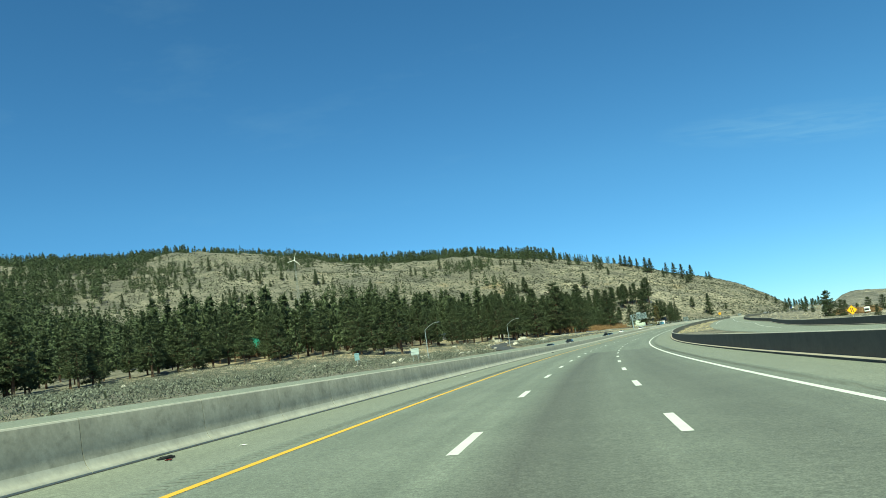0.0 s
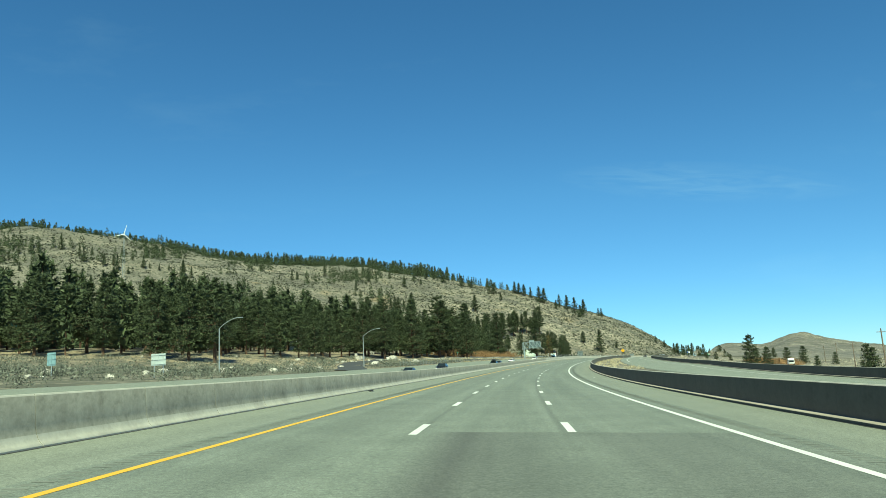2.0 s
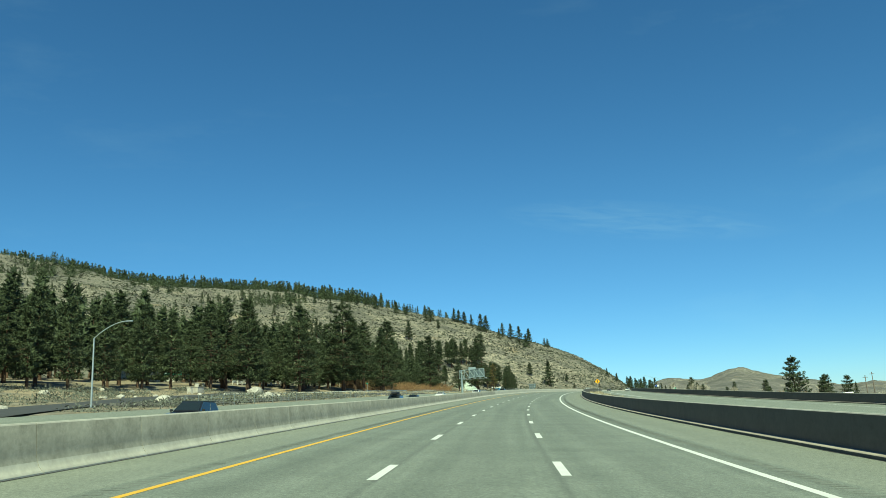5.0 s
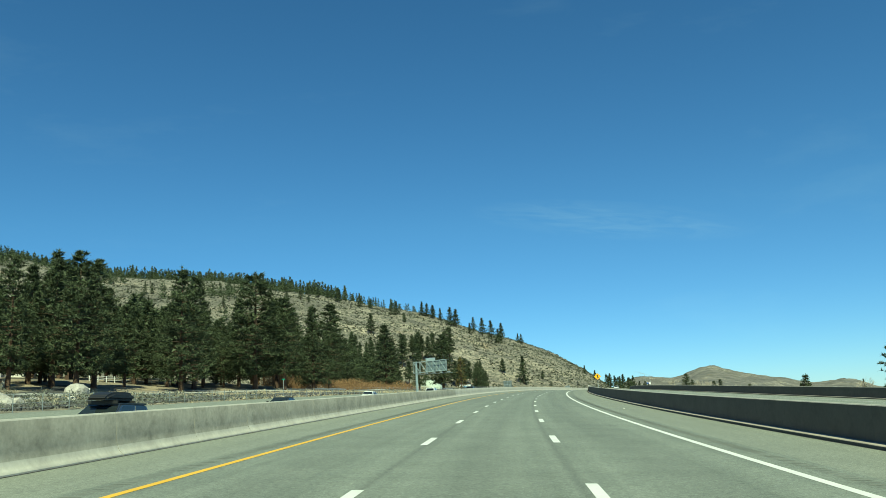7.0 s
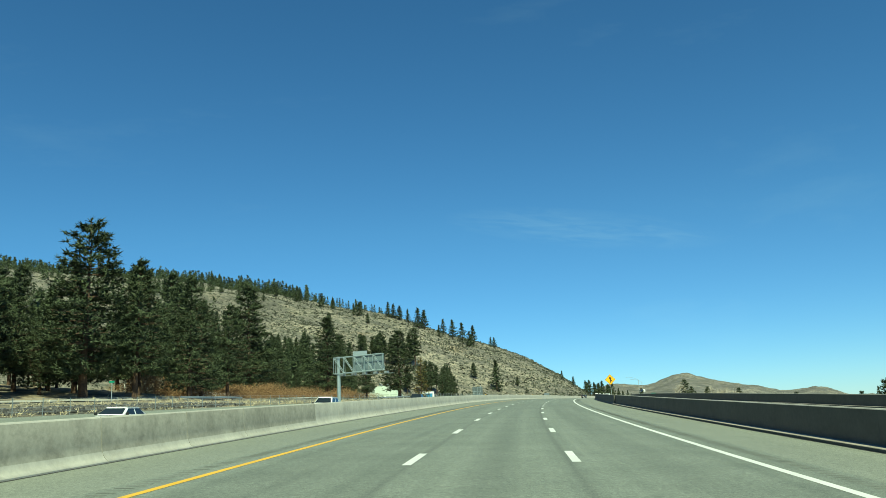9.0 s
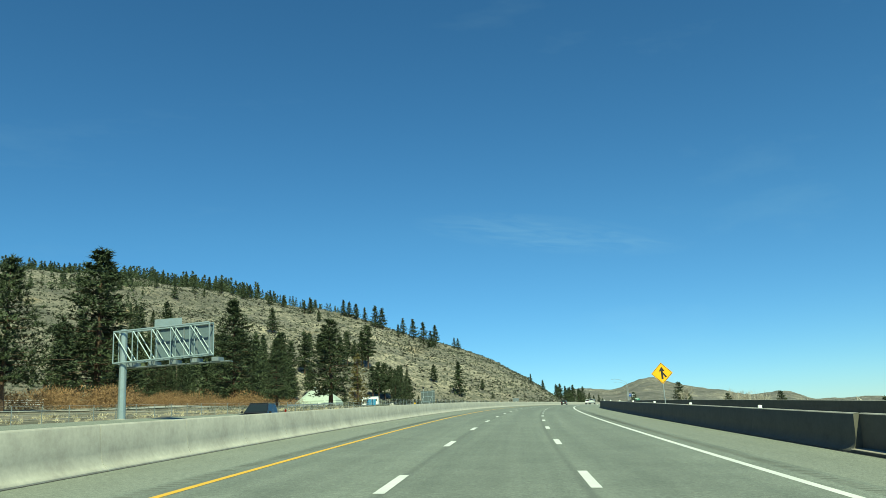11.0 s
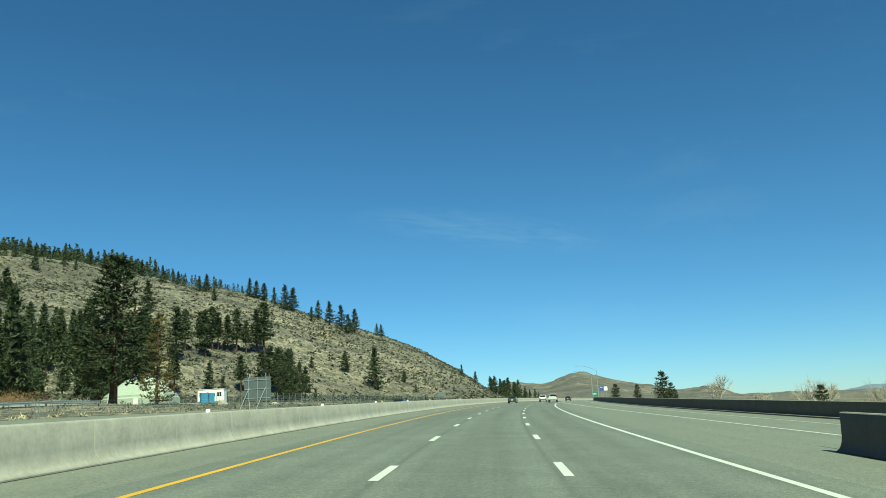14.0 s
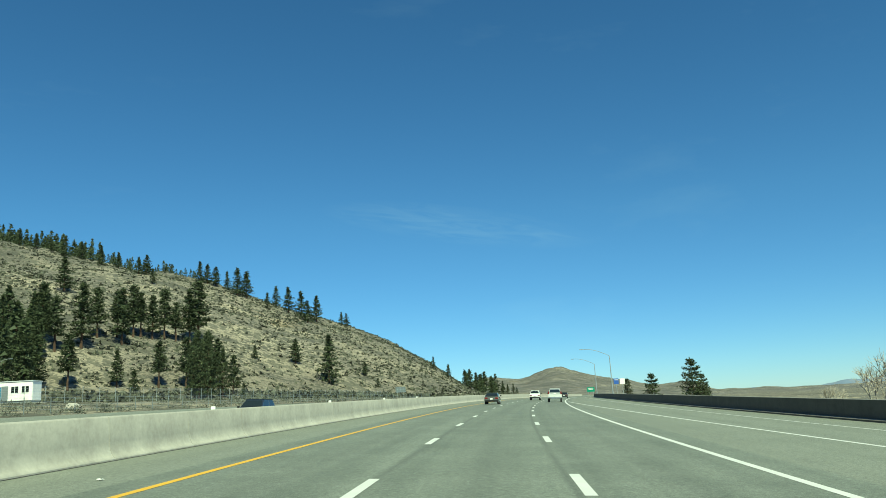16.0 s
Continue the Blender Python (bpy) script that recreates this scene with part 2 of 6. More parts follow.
def ground_material():
    m, nt, b = mat("dry_ground", 0.95)
    v = coords(nt)
    broad = noise_of(nt, v, 0.0028, 6, 0.6)
    soil = ramp(nt, noise_of(nt, v, 0.012, 7, 0.65), [(0.36, (0.19, 0.174, 0.144)), (0.5, (0.265, 0.242, 0.196)), (0.64, (0.37, 0.332, 0.258))])
    soil = mix(nt, 1.0, soil, ramp(nt, broad, [(0.40, (0.72, 0.71, 0.70)), (0.58, (1.1, 1.08, 1.05))]), "MULTIPLY")
    place = nt.nodes.new("ShaderNodeSeparateXYZ")
    nt.links.new(v, place.inputs[0])
    rocky = node(nt, "ShaderNodeMapRange", From_Min=40.0, From_Max=-260.0)
    nt.links.new(place.outputs[0], rocky.inputs["Value"])
    soil = mix(nt, rocky.outputs["Result"], soil, mix(nt, 1.0, soil, (0.54, 0.57, 0.62), "MULTIPLY"))
    fine = noise_of(nt, v, 1.3, 6, 0.7)
    soil = mix(nt, 0.35, soil, ramp(nt, fine, [(0.3, (0.10, 0.09, 0.07)), (0.7, (0.36, 0.32, 0.25))]))
    # the bare hills beyond the plain are greyer
    beyond = node(nt, "ShaderNodeMapRange", From_Min=1500.0, From_Max=2200.0)
    nt.links.new(place.outputs[1], beyond.inputs["Value"])
    far_rock = ramp(nt, noise_of(nt, v, 0.008, 8, 0.72), [(0.40, (0.095, 0.09, 0.09)), (0.51, (0.185, 0.172, 0.162)), (0.61, (0.31, 0.28, 0.238))])
    soil = mix(nt, math_of(nt, "MULTIPLY", beyond.outputs["Result"], 0.95), soil, far_rock)
    cells = node(nt, "ShaderNodeTexVoronoi", Scale=0.27, Randomness=1.0)
    warp = nt.nodes.new("ShaderNodeVectorMath")
    warp.operation = "MULTIPLY"
    warp.inputs[1].default_value = (1, 1, 0.4)
    nt.links.new(v, warp.inputs[0])
    nt.links.new(warp.outputs[0], cells.inputs["Vector"])
    mid = noise_of(nt, v, 0.045, 6, 0.7)
    size = math_of(nt, "MULTIPLY_ADD", mid, 2.1, -0.40)
    tuft = math_of(nt, "LESS_THAN", math_of(nt, "MULTIPLY_ADD", noise_of(nt, v, 1.1, 3), 0.35, cells.outputs["Distance"]), size)
    sage = ramp(nt, noise_of(nt, v, 0.5, 4), [(0.35, (0.064, 0.063, 0.048)), (0.65, (0.142, 0.136, 0.106))])
    soil = mix(nt, math_of(nt, "MULTIPLY", tuft, 0.92), soil, sage)
    specks = node(nt, "ShaderNodeTexVoronoi", Scale=0.75, Randomness=1.0)
    nt.links.new(v, specks.inputs["Vector"])
    dots = math_of(nt, "LESS_THAN", math_of(nt, "MULTIPLY_ADD", noise_of(nt, v, 0.09, 4), -0.9, specks.outputs["Distance"]), 0.0)
    soil = mix(nt, math_of(nt, "MULTIPLY", dots, 0.82), soil, (0.09, 0.088, 0.07))
    patches = noise_of(nt, v, 0.02, 8, 0.72)
    soil = mix(nt, 1.0, soil, ramp(nt, patches, [(0.42, (0.72, 0.72, 0.73)), (0.56, (1.12, 1.1, 1.06))]), "MULTIPLY")
    ochre = ramp(nt, noise_of(nt, v, 0.017, 5, 0.6), [(0.62, (0, 0, 0)), (0.72, (1, 1, 1))])
    soil = mix(nt, math_of(nt, "MULTIPLY", ochre, 0.5), soil, (0.27, 0.19, 0.095))
    pale = ramp(nt, noise_of(nt, v, 0.3, 5, 0.8), [(0.64, (0, 0, 0)), (0.70, (1, 1, 1))])
    soil = mix(nt, math_of(nt, "MULTIPLY", pale, 0.6), soil, (0.42, 0.40, 0.35))
    lot = None
    for axis, lo, hi in ((0, -150.0, 15.0), (1, 205.0, 500.0)):
        for edge, way in ((lo, 30.0), (hi, -30.0)):
            r = node(nt, "ShaderNodeMapRange", From_Min=edge, From_Max=edge + way)
            nt.links.new(place.outputs[axis], r.inputs["Value"])
            lot = r.outputs["Result"] if lot is None else math_of(nt, "MULTIPLY", lot, r.outputs["Result"])
    bare = ramp(nt, noise_of(nt, v, 0.11, 6, 0.65), [(0.42, (0, 0, 0)), (0.56, (1, 1, 1))])
    tan = ramp(nt, noise_of(nt, v, 0.8, 6, 0.7), [(0.3, (0.22, 0.165, 0.105)), (0.7, (0.42, 0.345, 0.24))])
    soil = mix(nt, math_of(nt, "MULTIPLY", math_of(nt, "MULTIPLY", bare, lot), 0.8), soil, tan)
    nt.links.new(soil, b.inputs["Base Color"])
    bumped(nt, b, math_of(nt, "ADD", math_of(nt, "MULTIPLY", tuft, 0.8), fine), 0.7, 0.6)
    crags = node(nt, "ShaderNodeBump", Strength=0.5, Distance=11.0)
    nt.links.new(noise_of(nt, v, 0.022, 8, 0.6), crags.inputs["Height"])
    nt.links.new(crags.outputs["Normal"], nt.nodes["Bump"].inputs["Normal"])
    return m


def road_material(name, split=True):
    """Worn asphalt; u runs along and v across, in metres."""
    m, nt, b = mat(name, 0.8)
    v = coords(nt)
    uv = nt.nodes.new("ShaderNodeUVMap").outputs["UV"]
    sep = nt.nodes.new("ShaderNodeSeparateXYZ")
    nt.links.new(uv, sep.inputs[0])
    u, w = sep.outputs[0], sep.outputs[1]
    stretched = nt.nodes.new("ShaderNodeMapping")
    stretched.inputs["Scale"].default_value = (0.02, 1.1, 1)
    nt.links.new(uv, stretched.inputs["Vector"])
    streak = noise_of(nt, stretched.outputs[0], 1.0, 5, 0.6)
    stones = noise_of(nt, v, 38.0, 3, 0.75)
    blot = noise_of(nt, v, 0.5, 5, 0.6)
    base = ramp(nt, math_of(nt, "ADD", math_of(nt, "MULTIPLY", streak, 0.6), math_of(nt, "MULTIPLY", blot, 0.4)),
                [(0.34, (0.108, 0.120, 0.105)), (0.66, (0.178, 0.194, 0.170))])
    if split:
        # older darker mat before a transverse joint, and darker lane middles
        old = math_of(nt, "LESS_THAN", math_of(nt, "ADD", u, math_of(nt, "MULTIPLY", blot, 0.25)), 86.0)
        across = math_of(nt, "DIVIDE", math_of(nt, "ADD", math_of(nt, "MULTIPLY_ADD", streak, 0.8, w), 1.6), 9.0)
        lanes = ramp(nt, across, [(0.05, (0, 0, 0)), (0.155, (0.8, 0.8, 0.8)), (0.235, (0.5, 0.5, 0.5)), (0.36, (0.32, 0.32, 0.32)), (0.43, (0.22, 0.22, 0.22)), (0.52, (0.45, 0.45, 0.45)), (0.76, (0.36, 0.36, 0.36)), (0.92, (0, 0, 0))])
        base = mix(nt, math_of(nt, "MULTIPLY", math_of(nt, "MULTIPLY", old, lanes), 0.95), base, (0.062, 0.062, 0.058))
        wave = math_of(nt, "ABSOLUTE", math_of(nt, "SINE", math_of(nt, "MULTIPLY", math_of(nt, "ADD", w, 0.0), 3.1416 / 3.66)))
        band = math_of(nt, "MULTIPLY", math_of(nt, "POWER", math_of(nt, "SUBTRACT", 1.0, wave), 2.0), 0.28)
        base = mix(nt, math_of(nt, "MULTIPLY", band, streak), base, (0.05, 0.05, 0.048))
        off_line = math_of(nt, "ABSOLUTE", math_of(nt, "SUBTRACT", math_of(nt, "ABSOLUTE", math_of(nt, "MULTIPLY_ADD", noise_of(nt, stretched.outputs[0], 2.0, 2), 0.12, w)), 1.72))
        seam = math_of(nt, "MAXIMUM", math_of(nt, "MULTIPLY_ADD", off_line, -7.0, 1.0), 0.0)
        seam = math_of(nt, "MULTIPLY", math_of(nt, "MULTIPLY", seam, math_of(nt, "GREATER_THAN", u, 86.0)), blot)
        base = mix(nt, math_of(nt, "MULTIPLY", seam, 0.75), base, (0.05, 0.053, 0.05))
        side = math_of(nt, "MAXIMUM", math_of(nt, "GREATER_THAN", w, 6.6), math_of(nt, "LESS_THAN", w, -6.3))
        base = mix(nt, math_of(nt, "MULTIPLY", side, 0.45), base, (0.208, 0.216, 0.182))
    else:
        base = mix(nt, 0.4, base, (0.208, 0.216, 0.182))
    coarse = noise_of(nt, v, 11.0, 5, 0.75)
    base = mix(nt, 0.7, base, ramp(nt, stones, [(0.32, (0.18, 0.18, 0.18)), (0.70, (0.88, 0.88, 0.85))]), "OVERLAY")
    base = mix(nt, 0.48, base, ramp(nt, coarse, [(0.35, (0.25, 0.25, 0.25)), (0.66, (0.8, 0.8, 0.78))]), "OVERLAY")
    nt.links.new(base, b.inputs["Base Color"])
    bumped(nt, b, stones, 0.35, 0.006)
    return m


def concrete_material(name, dark, light, stain, runs=(2.2, 2.2, 0.22), amount=0.22):
    m, nt, b = mat(name, 0.85)
    v = coords(nt)
    rnd = nt.nodes.new("ShaderNodeObjectInfo").outputs["Random"]
    shifted = nt.nodes.new("ShaderNodeVectorMath")
    nt.links.new(v, shifted.inputs[0])
    comb = nt.nodes.new("ShaderNodeCombineXYZ")
    nt.links.new(math_of(nt, "MULTIPLY", rnd, 90.0), comb.inputs[0])
    nt.links.new(comb.outputs[0], shifted.inputs[1])
    vv = shifted.outputs[0]
    tone = math_of(nt, "ADD", math_of(nt, "MULTIPLY", noise_of(nt, vv, 0.9, 6, 0.65), 0.6), math_of(nt, "MULTIPLY", noise_of(nt, vv, 7.0, 6, 0.7), 0.4))
    col = ramp(nt, tone, [(0.34, dark), (0.66, light)])
    drip = nt.nodes.new("ShaderNodeMapping")
    drip.inputs["Scale"].default_value = runs
    nt.links.new(vv, drip.inputs["Vector"])
    run = ramp(nt, noise_of(nt, drip.outputs[0], 2.0, 6, 0.7), [(0.52, (0, 0, 0)), (0.72, (1, 1, 1))])
    col = mix(nt, math_of(nt, "MULTIPLY", run, amount), col, stain)
    hsv = node(nt, "ShaderNodeHueSaturation")
    nt.links.new(math_of(nt, "MULTIPLY_ADD", rnd, 0.05, 0.975), hsv.inputs["Value"])
    nt.links.new(col, hsv.inputs["Color"])
    nt.links.new(hsv.outputs["Color"], b.inputs["Base Color"])
    bumped(nt, b, noise_of(nt, v, 22, 5), 0.25, 0.006)
    return m


def paint_material(name, colour):
    """Road paint, worn through to the asphalt in specks."""
    m, nt, b = mat(name, 0.6)
    v = coords(nt)
    worn = ramp(nt, noise_of(nt, v, 16, 6, 0.8), [(0.30, (1, 1, 1)), (0.40, (0, 0, 0))])
    dirt = mix(nt, noise_of(nt, v, 1.2, 4), colour, tuple(c * 0.72 for c in colour))
    nt.links.new(mix(nt, math_of(nt, "MULTIPLY", worn, 0.8), dirt, (0.16, 0.16, 0.15)), b.inputs["Base Color"])
    return m


GROUND = ground_material()
ASPHALT = road_material("worn_asphalt")
ASPHALT_PLAIN = road_material("shoulder_asphalt", False)
BLACKTOP = grainy("fresh_blacktop", (0.035, 0.035, 0.037), (0.06, 0.06, 0.06), 30, 0.8, 0.85, 0.3, 0.005)
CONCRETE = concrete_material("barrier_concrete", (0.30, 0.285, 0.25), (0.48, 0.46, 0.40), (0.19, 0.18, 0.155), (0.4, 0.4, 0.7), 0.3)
# dark stains, plus the shade on the ramp walls put into the base colour
CONCRETE_DARK = concrete_material("stained_shaded_concrete", (0.076, 0.072, 0.057), (0.112, 0.106, 0.086), (0.045, 0.043, 0.035), (0.8, 0.8, 1.4), 0.4)
CONCRETE_OLD = concrete_material("old_mottled_concrete", (0.19, 0.182, 0.15), (0.37, 0.352, 0.295), (0.095, 0.09, 0.07), (1.0, 1.0, 1.6), 0.5)
PAVING = grainy("shoulder_concrete", (0.25, 0.245, 0.22), (0.37, 0.36, 0.325), 9, 0.25, 0.9, 0.3, 0.005)
WHITE_PAINT = paint_material("white_road_paint", (0.70, 0.70, 0.67))
YELLOW_PAINT = paint_material("yellow_road_paint", (0.75, 0.43, 0.04))
TAR = plain("black_joint_filler", (0.026, 0.025, 0.022), 0.95)
NEEDLES = grainy("pine_needles", (0.023, 0.036, 0.014), (0.068, 0.089, 0.037), 1.6, 0.12, 0.75, 0, 0, 0, 0.18, True)
NEEDLES_YELLOW = grainy("drying_needles", (0.07, 0.065, 0.018), (0.16, 0.12, 0.035), 1.6, 0.12, 0.75, 0, 0, 0, 0.3, True)
BARK = grainy("pine_bark", (0.038, 0.025, 0.018), (0.115, 0.068, 0.043), 6, 0.7, 0.95, 0.8, 0.04)
SAGE = grainy("sagebrush", (0.05, 0.055, 0.042), (0.185, 0.195, 0.16), 3, 0.22, 0.9, 0, 0, 0, 0.4, True)
SAGE_PALE = grainy("pale_grey_brush", (0.15, 0.15, 0.125), (0.34, 0.34, 0.30), 3, 0.3, 0.9, 0, 0, 0, 0.3, True)
SHRUB = grainy("hill_shrub", (0.035, 0.039, 0.026), (0.105, 0.11, 0.078), 1, 0.05, 0.9, 0, 0, 0, 0.4, True)
STRAW = grainy("dry_grass", (0.33, 0.28, 0.18), (0.56, 0.49, 0.34), 4, 0.3, 0.9, 0, 0, 0, 0.25, True)
WILLOW = grainy("bare_willow_twigs", (0.14, 0.082, 0.040), (0.29, 0.175, 0.085), 2, 0.15, 0.9, 0, 0, 0, 0.3, True)
TWIG = grainy("bare_twigs", (0.28, 0.25, 0.20), (0.48, 0.43, 0.36), 3, 0.4, 0.9, 0)
STONE = grainy("pale_granite", (0.25, 0.235, 0.21), (0.50, 0.47, 0.42), 5, 0.6, 0.9, 0.6, 0.03, 0, 0.15)
GRAVEL = grainy("dark_riprap", (0.03, 0.03, 0.03), (0.10, 0.096, 0.09), 3, 0.5, 0.9, 0.5, 0.03, 0, 0.4, True)
GALV = plain("galvanised_steel", (0.42, 0.45, 0.46), 0.45, 0.6)
STEEL_DULL = plain("dull_grey_steel", (0.22, 0.25, 0.26), 0.55, 0.4)
SIGN_BACK = plain("bare_aluminium_sheet", (0.30, 0.36, 0.38), 0.5, 0.5)
PANEL_BACK = plain("weathered_aluminium_panel", (0.11, 0.148, 0.165), 0.6, 0.1)
SIGN_YELLOW = plain("yellow_sign_sheeting", (0.85, 0.42, 0.01), 0.4, 0, 0.05)
SIGN_BLUE = plain("pale_blue_sign_sheeting", (0.20, 0.31, 0.35), 0.45)
SIGN_PALE = plain("pale_sign_back", (0.42, 0.47, 0.46), 0.5, 0.2)
SIGN_ROUTE = plain("blue_sign_sheeting", (0.035, 0.10, 0.38), 0.45)
SIGN_GREEN = plain("green_sign_sheeting", (0.02, 0.22, 0.13), 0.45)
BLACK = plain("black_paint", (0.012, 0.012, 0.012), 0.5)
WHITE = plain("white_paint", (0.78, 0.78, 0.76), 0.5)
MEMBRANE = plain("pale_green_membrane", (0.36, 0.41, 0.345), 0.6)
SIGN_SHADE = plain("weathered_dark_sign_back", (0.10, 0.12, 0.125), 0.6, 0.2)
WOOD = grainy("weathered_pole_wood", (0.08, 0.06, 0.045), (0.2, 0.155, 0.12), 6, 0.6, 0.9, 0.4, 0.01)
ROOF_GREEN = plain("green_metal_roof", (0.03, 0.16, 0.12), 0.5, 0.2)
LOGS = plain("dark_brown_siding", (0.10, 0.06, 0.035), 0.8)
BLUE_BOX = plain("blue_plastic", (0.04, 0.20, 0.36), 0.5)
RUBBER = plain("tyre_rubber", (0.02, 0.02, 0.02), 0.85)
RED_LENS = plain("red_lamp_lens", (0.16, 0.012, 0.01), 0.25)
CLEAR_LENS = plain("clear_lamp_lens", (0.75, 0.75, 0.72), 0.2)
ALLOY = plain("alloy_rim", (0.45, 0.45, 0.46), 0.35, 0.8)


def car_paint(name, colour):
    m, nt, b = mat(name, 0.35)
    b.inputs["Base Color"].default_value = (*colour, 1)
    b.inputs["Coat Weight"].default_value = 0.8
    b.inputs["Coat Roughness"].default_value = 0.06
    nt.links.new(math_of(nt, "MULTIPLY_ADD", noise_of(nt, coords(nt), 3, 3), 0.12, 0.3), b.inputs["Roughness"])
    return m


def dark_glass():
    m, nt, b = mat("tinted_window_glass", 0.06)
    b.inputs["Base Color"].default_value = (0.015, 0.02, 0.022, 1)
    b.inputs["Specular IOR Level"].default_value = 0.7
    return m


GLASS = dark_glass()

# ---- building helpers ----
def mesh_of(bm, name):
    me = bpy.data.meshes.new(name)
    bm.to_mesh(me)
    bm.free()
    return me


def thing(name, bm, material, label="", category="", group="", kind=""):
    ob = new(name, mesh_of(bm, name) if isinstance(bm, bmesh.types.BMesh) else bm)
    for m in material if isinstance(material, (list, tuple)) else [material]:
        ob.data.materials.append(m)
    return tagged(ob, label, category, group, kind)


def part(name, bm, material, parent, label=""):
    """Links a bmesh as one mesh under a thing or a part."""
    ob = thing(name, bm, material, label)
    ob.parent = parent
    return ob


def part_shared(name, me, parent, m=None):
    ob = new(name, me)
    ob.parent = parent
    if m is not None:
        ob.matrix_basis = m
    return ob


def base_of(name, m=None, label="", category="", group="", kind=""):
    ob = new(name)
    ob.empty_display_size = 0.2
    if m is not None:
        ob.matrix_basis = m
    return tagged(ob, label, category, group, kind)


def from_arrays(name, verts, faces, smooth=False):
    me = bpy.data.meshes.new(name)
    me.from_pydata([tuple(map(float, v)) for v in verts], [], [tuple(map(int, f)) for f in faces])
    if smooth:
        me.shade_smooth()
    me.update()
    return me


def strip(name, s_list, profile_of, uv=False):
    """A ribbon along the way: profile_of(s) gives a row of (l, up) points across it."""
    verts, faces, uvs = [], [], []
    n = len(profile_of(s_list[0]))
    for s in s_list:
        for l, up in profile_of(s):
            verts.append(on_road(s, l, up))
            uvs.append((s, l))
    for i in range(len(s_list) - 1):
        for j in range(n - 1):
            a = i * n + j
            faces.append((a, a + 1, a + n + 1, a + n))
    me = from_arrays(name, verts, faces)
    if uv:
        layer = me.uv_layers.new(name="UVMap")
        flat = np.array(uvs, float)[[v for f in faces for v in f]]
        layer.data.foreach_set("uv", flat.ravel())
    return me


def box(bm, sx, sy, sz, m=Matrix(), bevel=0.0):
    made = bmesh.ops.create_cube(bm, size=1, matrix=m @ Matrix.Diagonal((sx, sy, sz, 1)))["verts"]
    if bevel:
        edges = list({e for v in made for e in v.link_edges})
        bmesh.ops.bevel(bm, geom=edges, offset=bevel, segments=2, affect="EDGES")
    return bm


def rod(bm, a, b, r1, r2=None, n=8):
    a, b = Vector(a), Vector(b)
    d = b - a
    m = Matrix.Translation((a + b) / 2) @ d.to_track_quat("Z", "Y").to_matrix().to_4x4()
    bmesh.ops.create_cone(bm, cap_ends=True, segments=n, radius1=r1, radius2=r1 if r2 is None else r2, depth=d.length, matrix=m)
    return bm


def fresh():
    return bmesh.new()


def road_pose(s, l, up=0.0, turn=0.0):
    """A pose on the road's surface whose y runs along the way."""
    p = on_road(s, l, up)
    return pose(*p, 0, 0, -math.degrees(heading(s)) + turn)


# ---- ground sheet ----
def lines(parts):
    return np.concatenate([np.arange(a, b, d) for a, b, d in parts])


GX = lines([(-5200, -1500, 180), (-1500, -700, 40), (-700, -200, 14), (-200, 280, 5), (280, 700, 14), (700, 1500, 50), (1500, 2700, 24), (2700, 5401, 75)])
GY = lines([(-2600, -300, 180), (-300, -40, 20), (-40, 760, 5), (760, 1500, 12), (1500, 2400, 45), (2400, 3500, 50), (3500, 4700, 26), (4700, 5401, 70)])
gx, gy = np.meshgrid(GX, GY)
gz = heights(gx, gy)
nx, ny = len(GX), len(GY)
idx = np.arange(nx * ny).reshape(ny, nx)
quads = np.stack([idx[:-1, :-1], idx[:-1, 1:], idx[1:, 1:], idx[1:, :-1]], -1).reshape(-1, 4)
ground_me = bpy.data.meshes.new("ground")
ground_me.vertices.add(nx * ny)
ground_me.vertices.foreach_set("co", np.stack([gx, gy, gz], -1).ravel())
ground_me.loops.add(quads.size)
ground_me.loops.foreach_set("vertex_index", quads.ravel())
ground_me.polygons.add(len(quads))
ground_me.polygons.foreach_set("loop_start", np.arange(0, quads.size, 4))
ground_me.update(calc_edges=True)
ground_me.shade_smooth()
thing("ground", ground_me, GROUND, "dry tan ground with sagebrush, rising to a hill", "ground", kind="structure")

# ---- freeway ----
S_MAIN = np.arange(-150, 1400, 5.0)
LEFT_TOE, RIGHT_TOE, NOSE = -8.75, 9.25, 482.0
road = thing("road", strip("road", S_MAIN, lambda s: [(-8.95, 0), (-5.6, 0), (0, 0.0), (5.8, 0), (min(9.75, float(wall_side(s)) - 0.1), 0)], True), ASPHALT,
             "worn grey asphalt freeway of three lanes, curving right", "road", kind="structure")
thing("road_opposite", strip("road_opposite", S_MAIN, lambda s: [(-33.0, 0.08), (-30.5, -0.08), (-25, -0.46), (-20, -0.6), (-9.3, -0.8)], True), ASPHALT_PLAIN,
      "grey asphalt carriageway behind the median barrier", "road", kind="structure")


def ramp_left(s):
    return float(np.interp(s, [0, 150, 300, 400, 482, 505, 555, 590, 660, 900], [24, 22, 17.5, 14, 9.8, 9.755, 9.755, 9.755, 9.755, 9.755]))


S_RAMP = np.arange(60, 775, 5.0)
thing("road_ramp", strip("road_ramp", S_RAMP, lambda s: [(ramp_left(s) - (0.3 if s < 470 else 0), -0.3 if s < 470 else -0.004), (ramp_left(s), -0.004), ((ramp_left(s) + float(wall_side(s))) / 2, -0.004), (float(wall_side(s)) + 0.1, -0.004)], True),
      ASPHALT_PLAIN, "grey asphalt entrance ramp joining the freeway", "road", kind="structure")


def line(name, l_of, s0, s1, width, material, label, step=4.0):
    ob = part_shared(name, strip(name, np.arange(s0, s1 + 0.1, step), lambda s: [(l_of(s) - width / 2, 0.005), (l_of(s) + width / 2, 0.005)]), road)
    ob.data.materials.append(material)
    return tagged(ob, label)


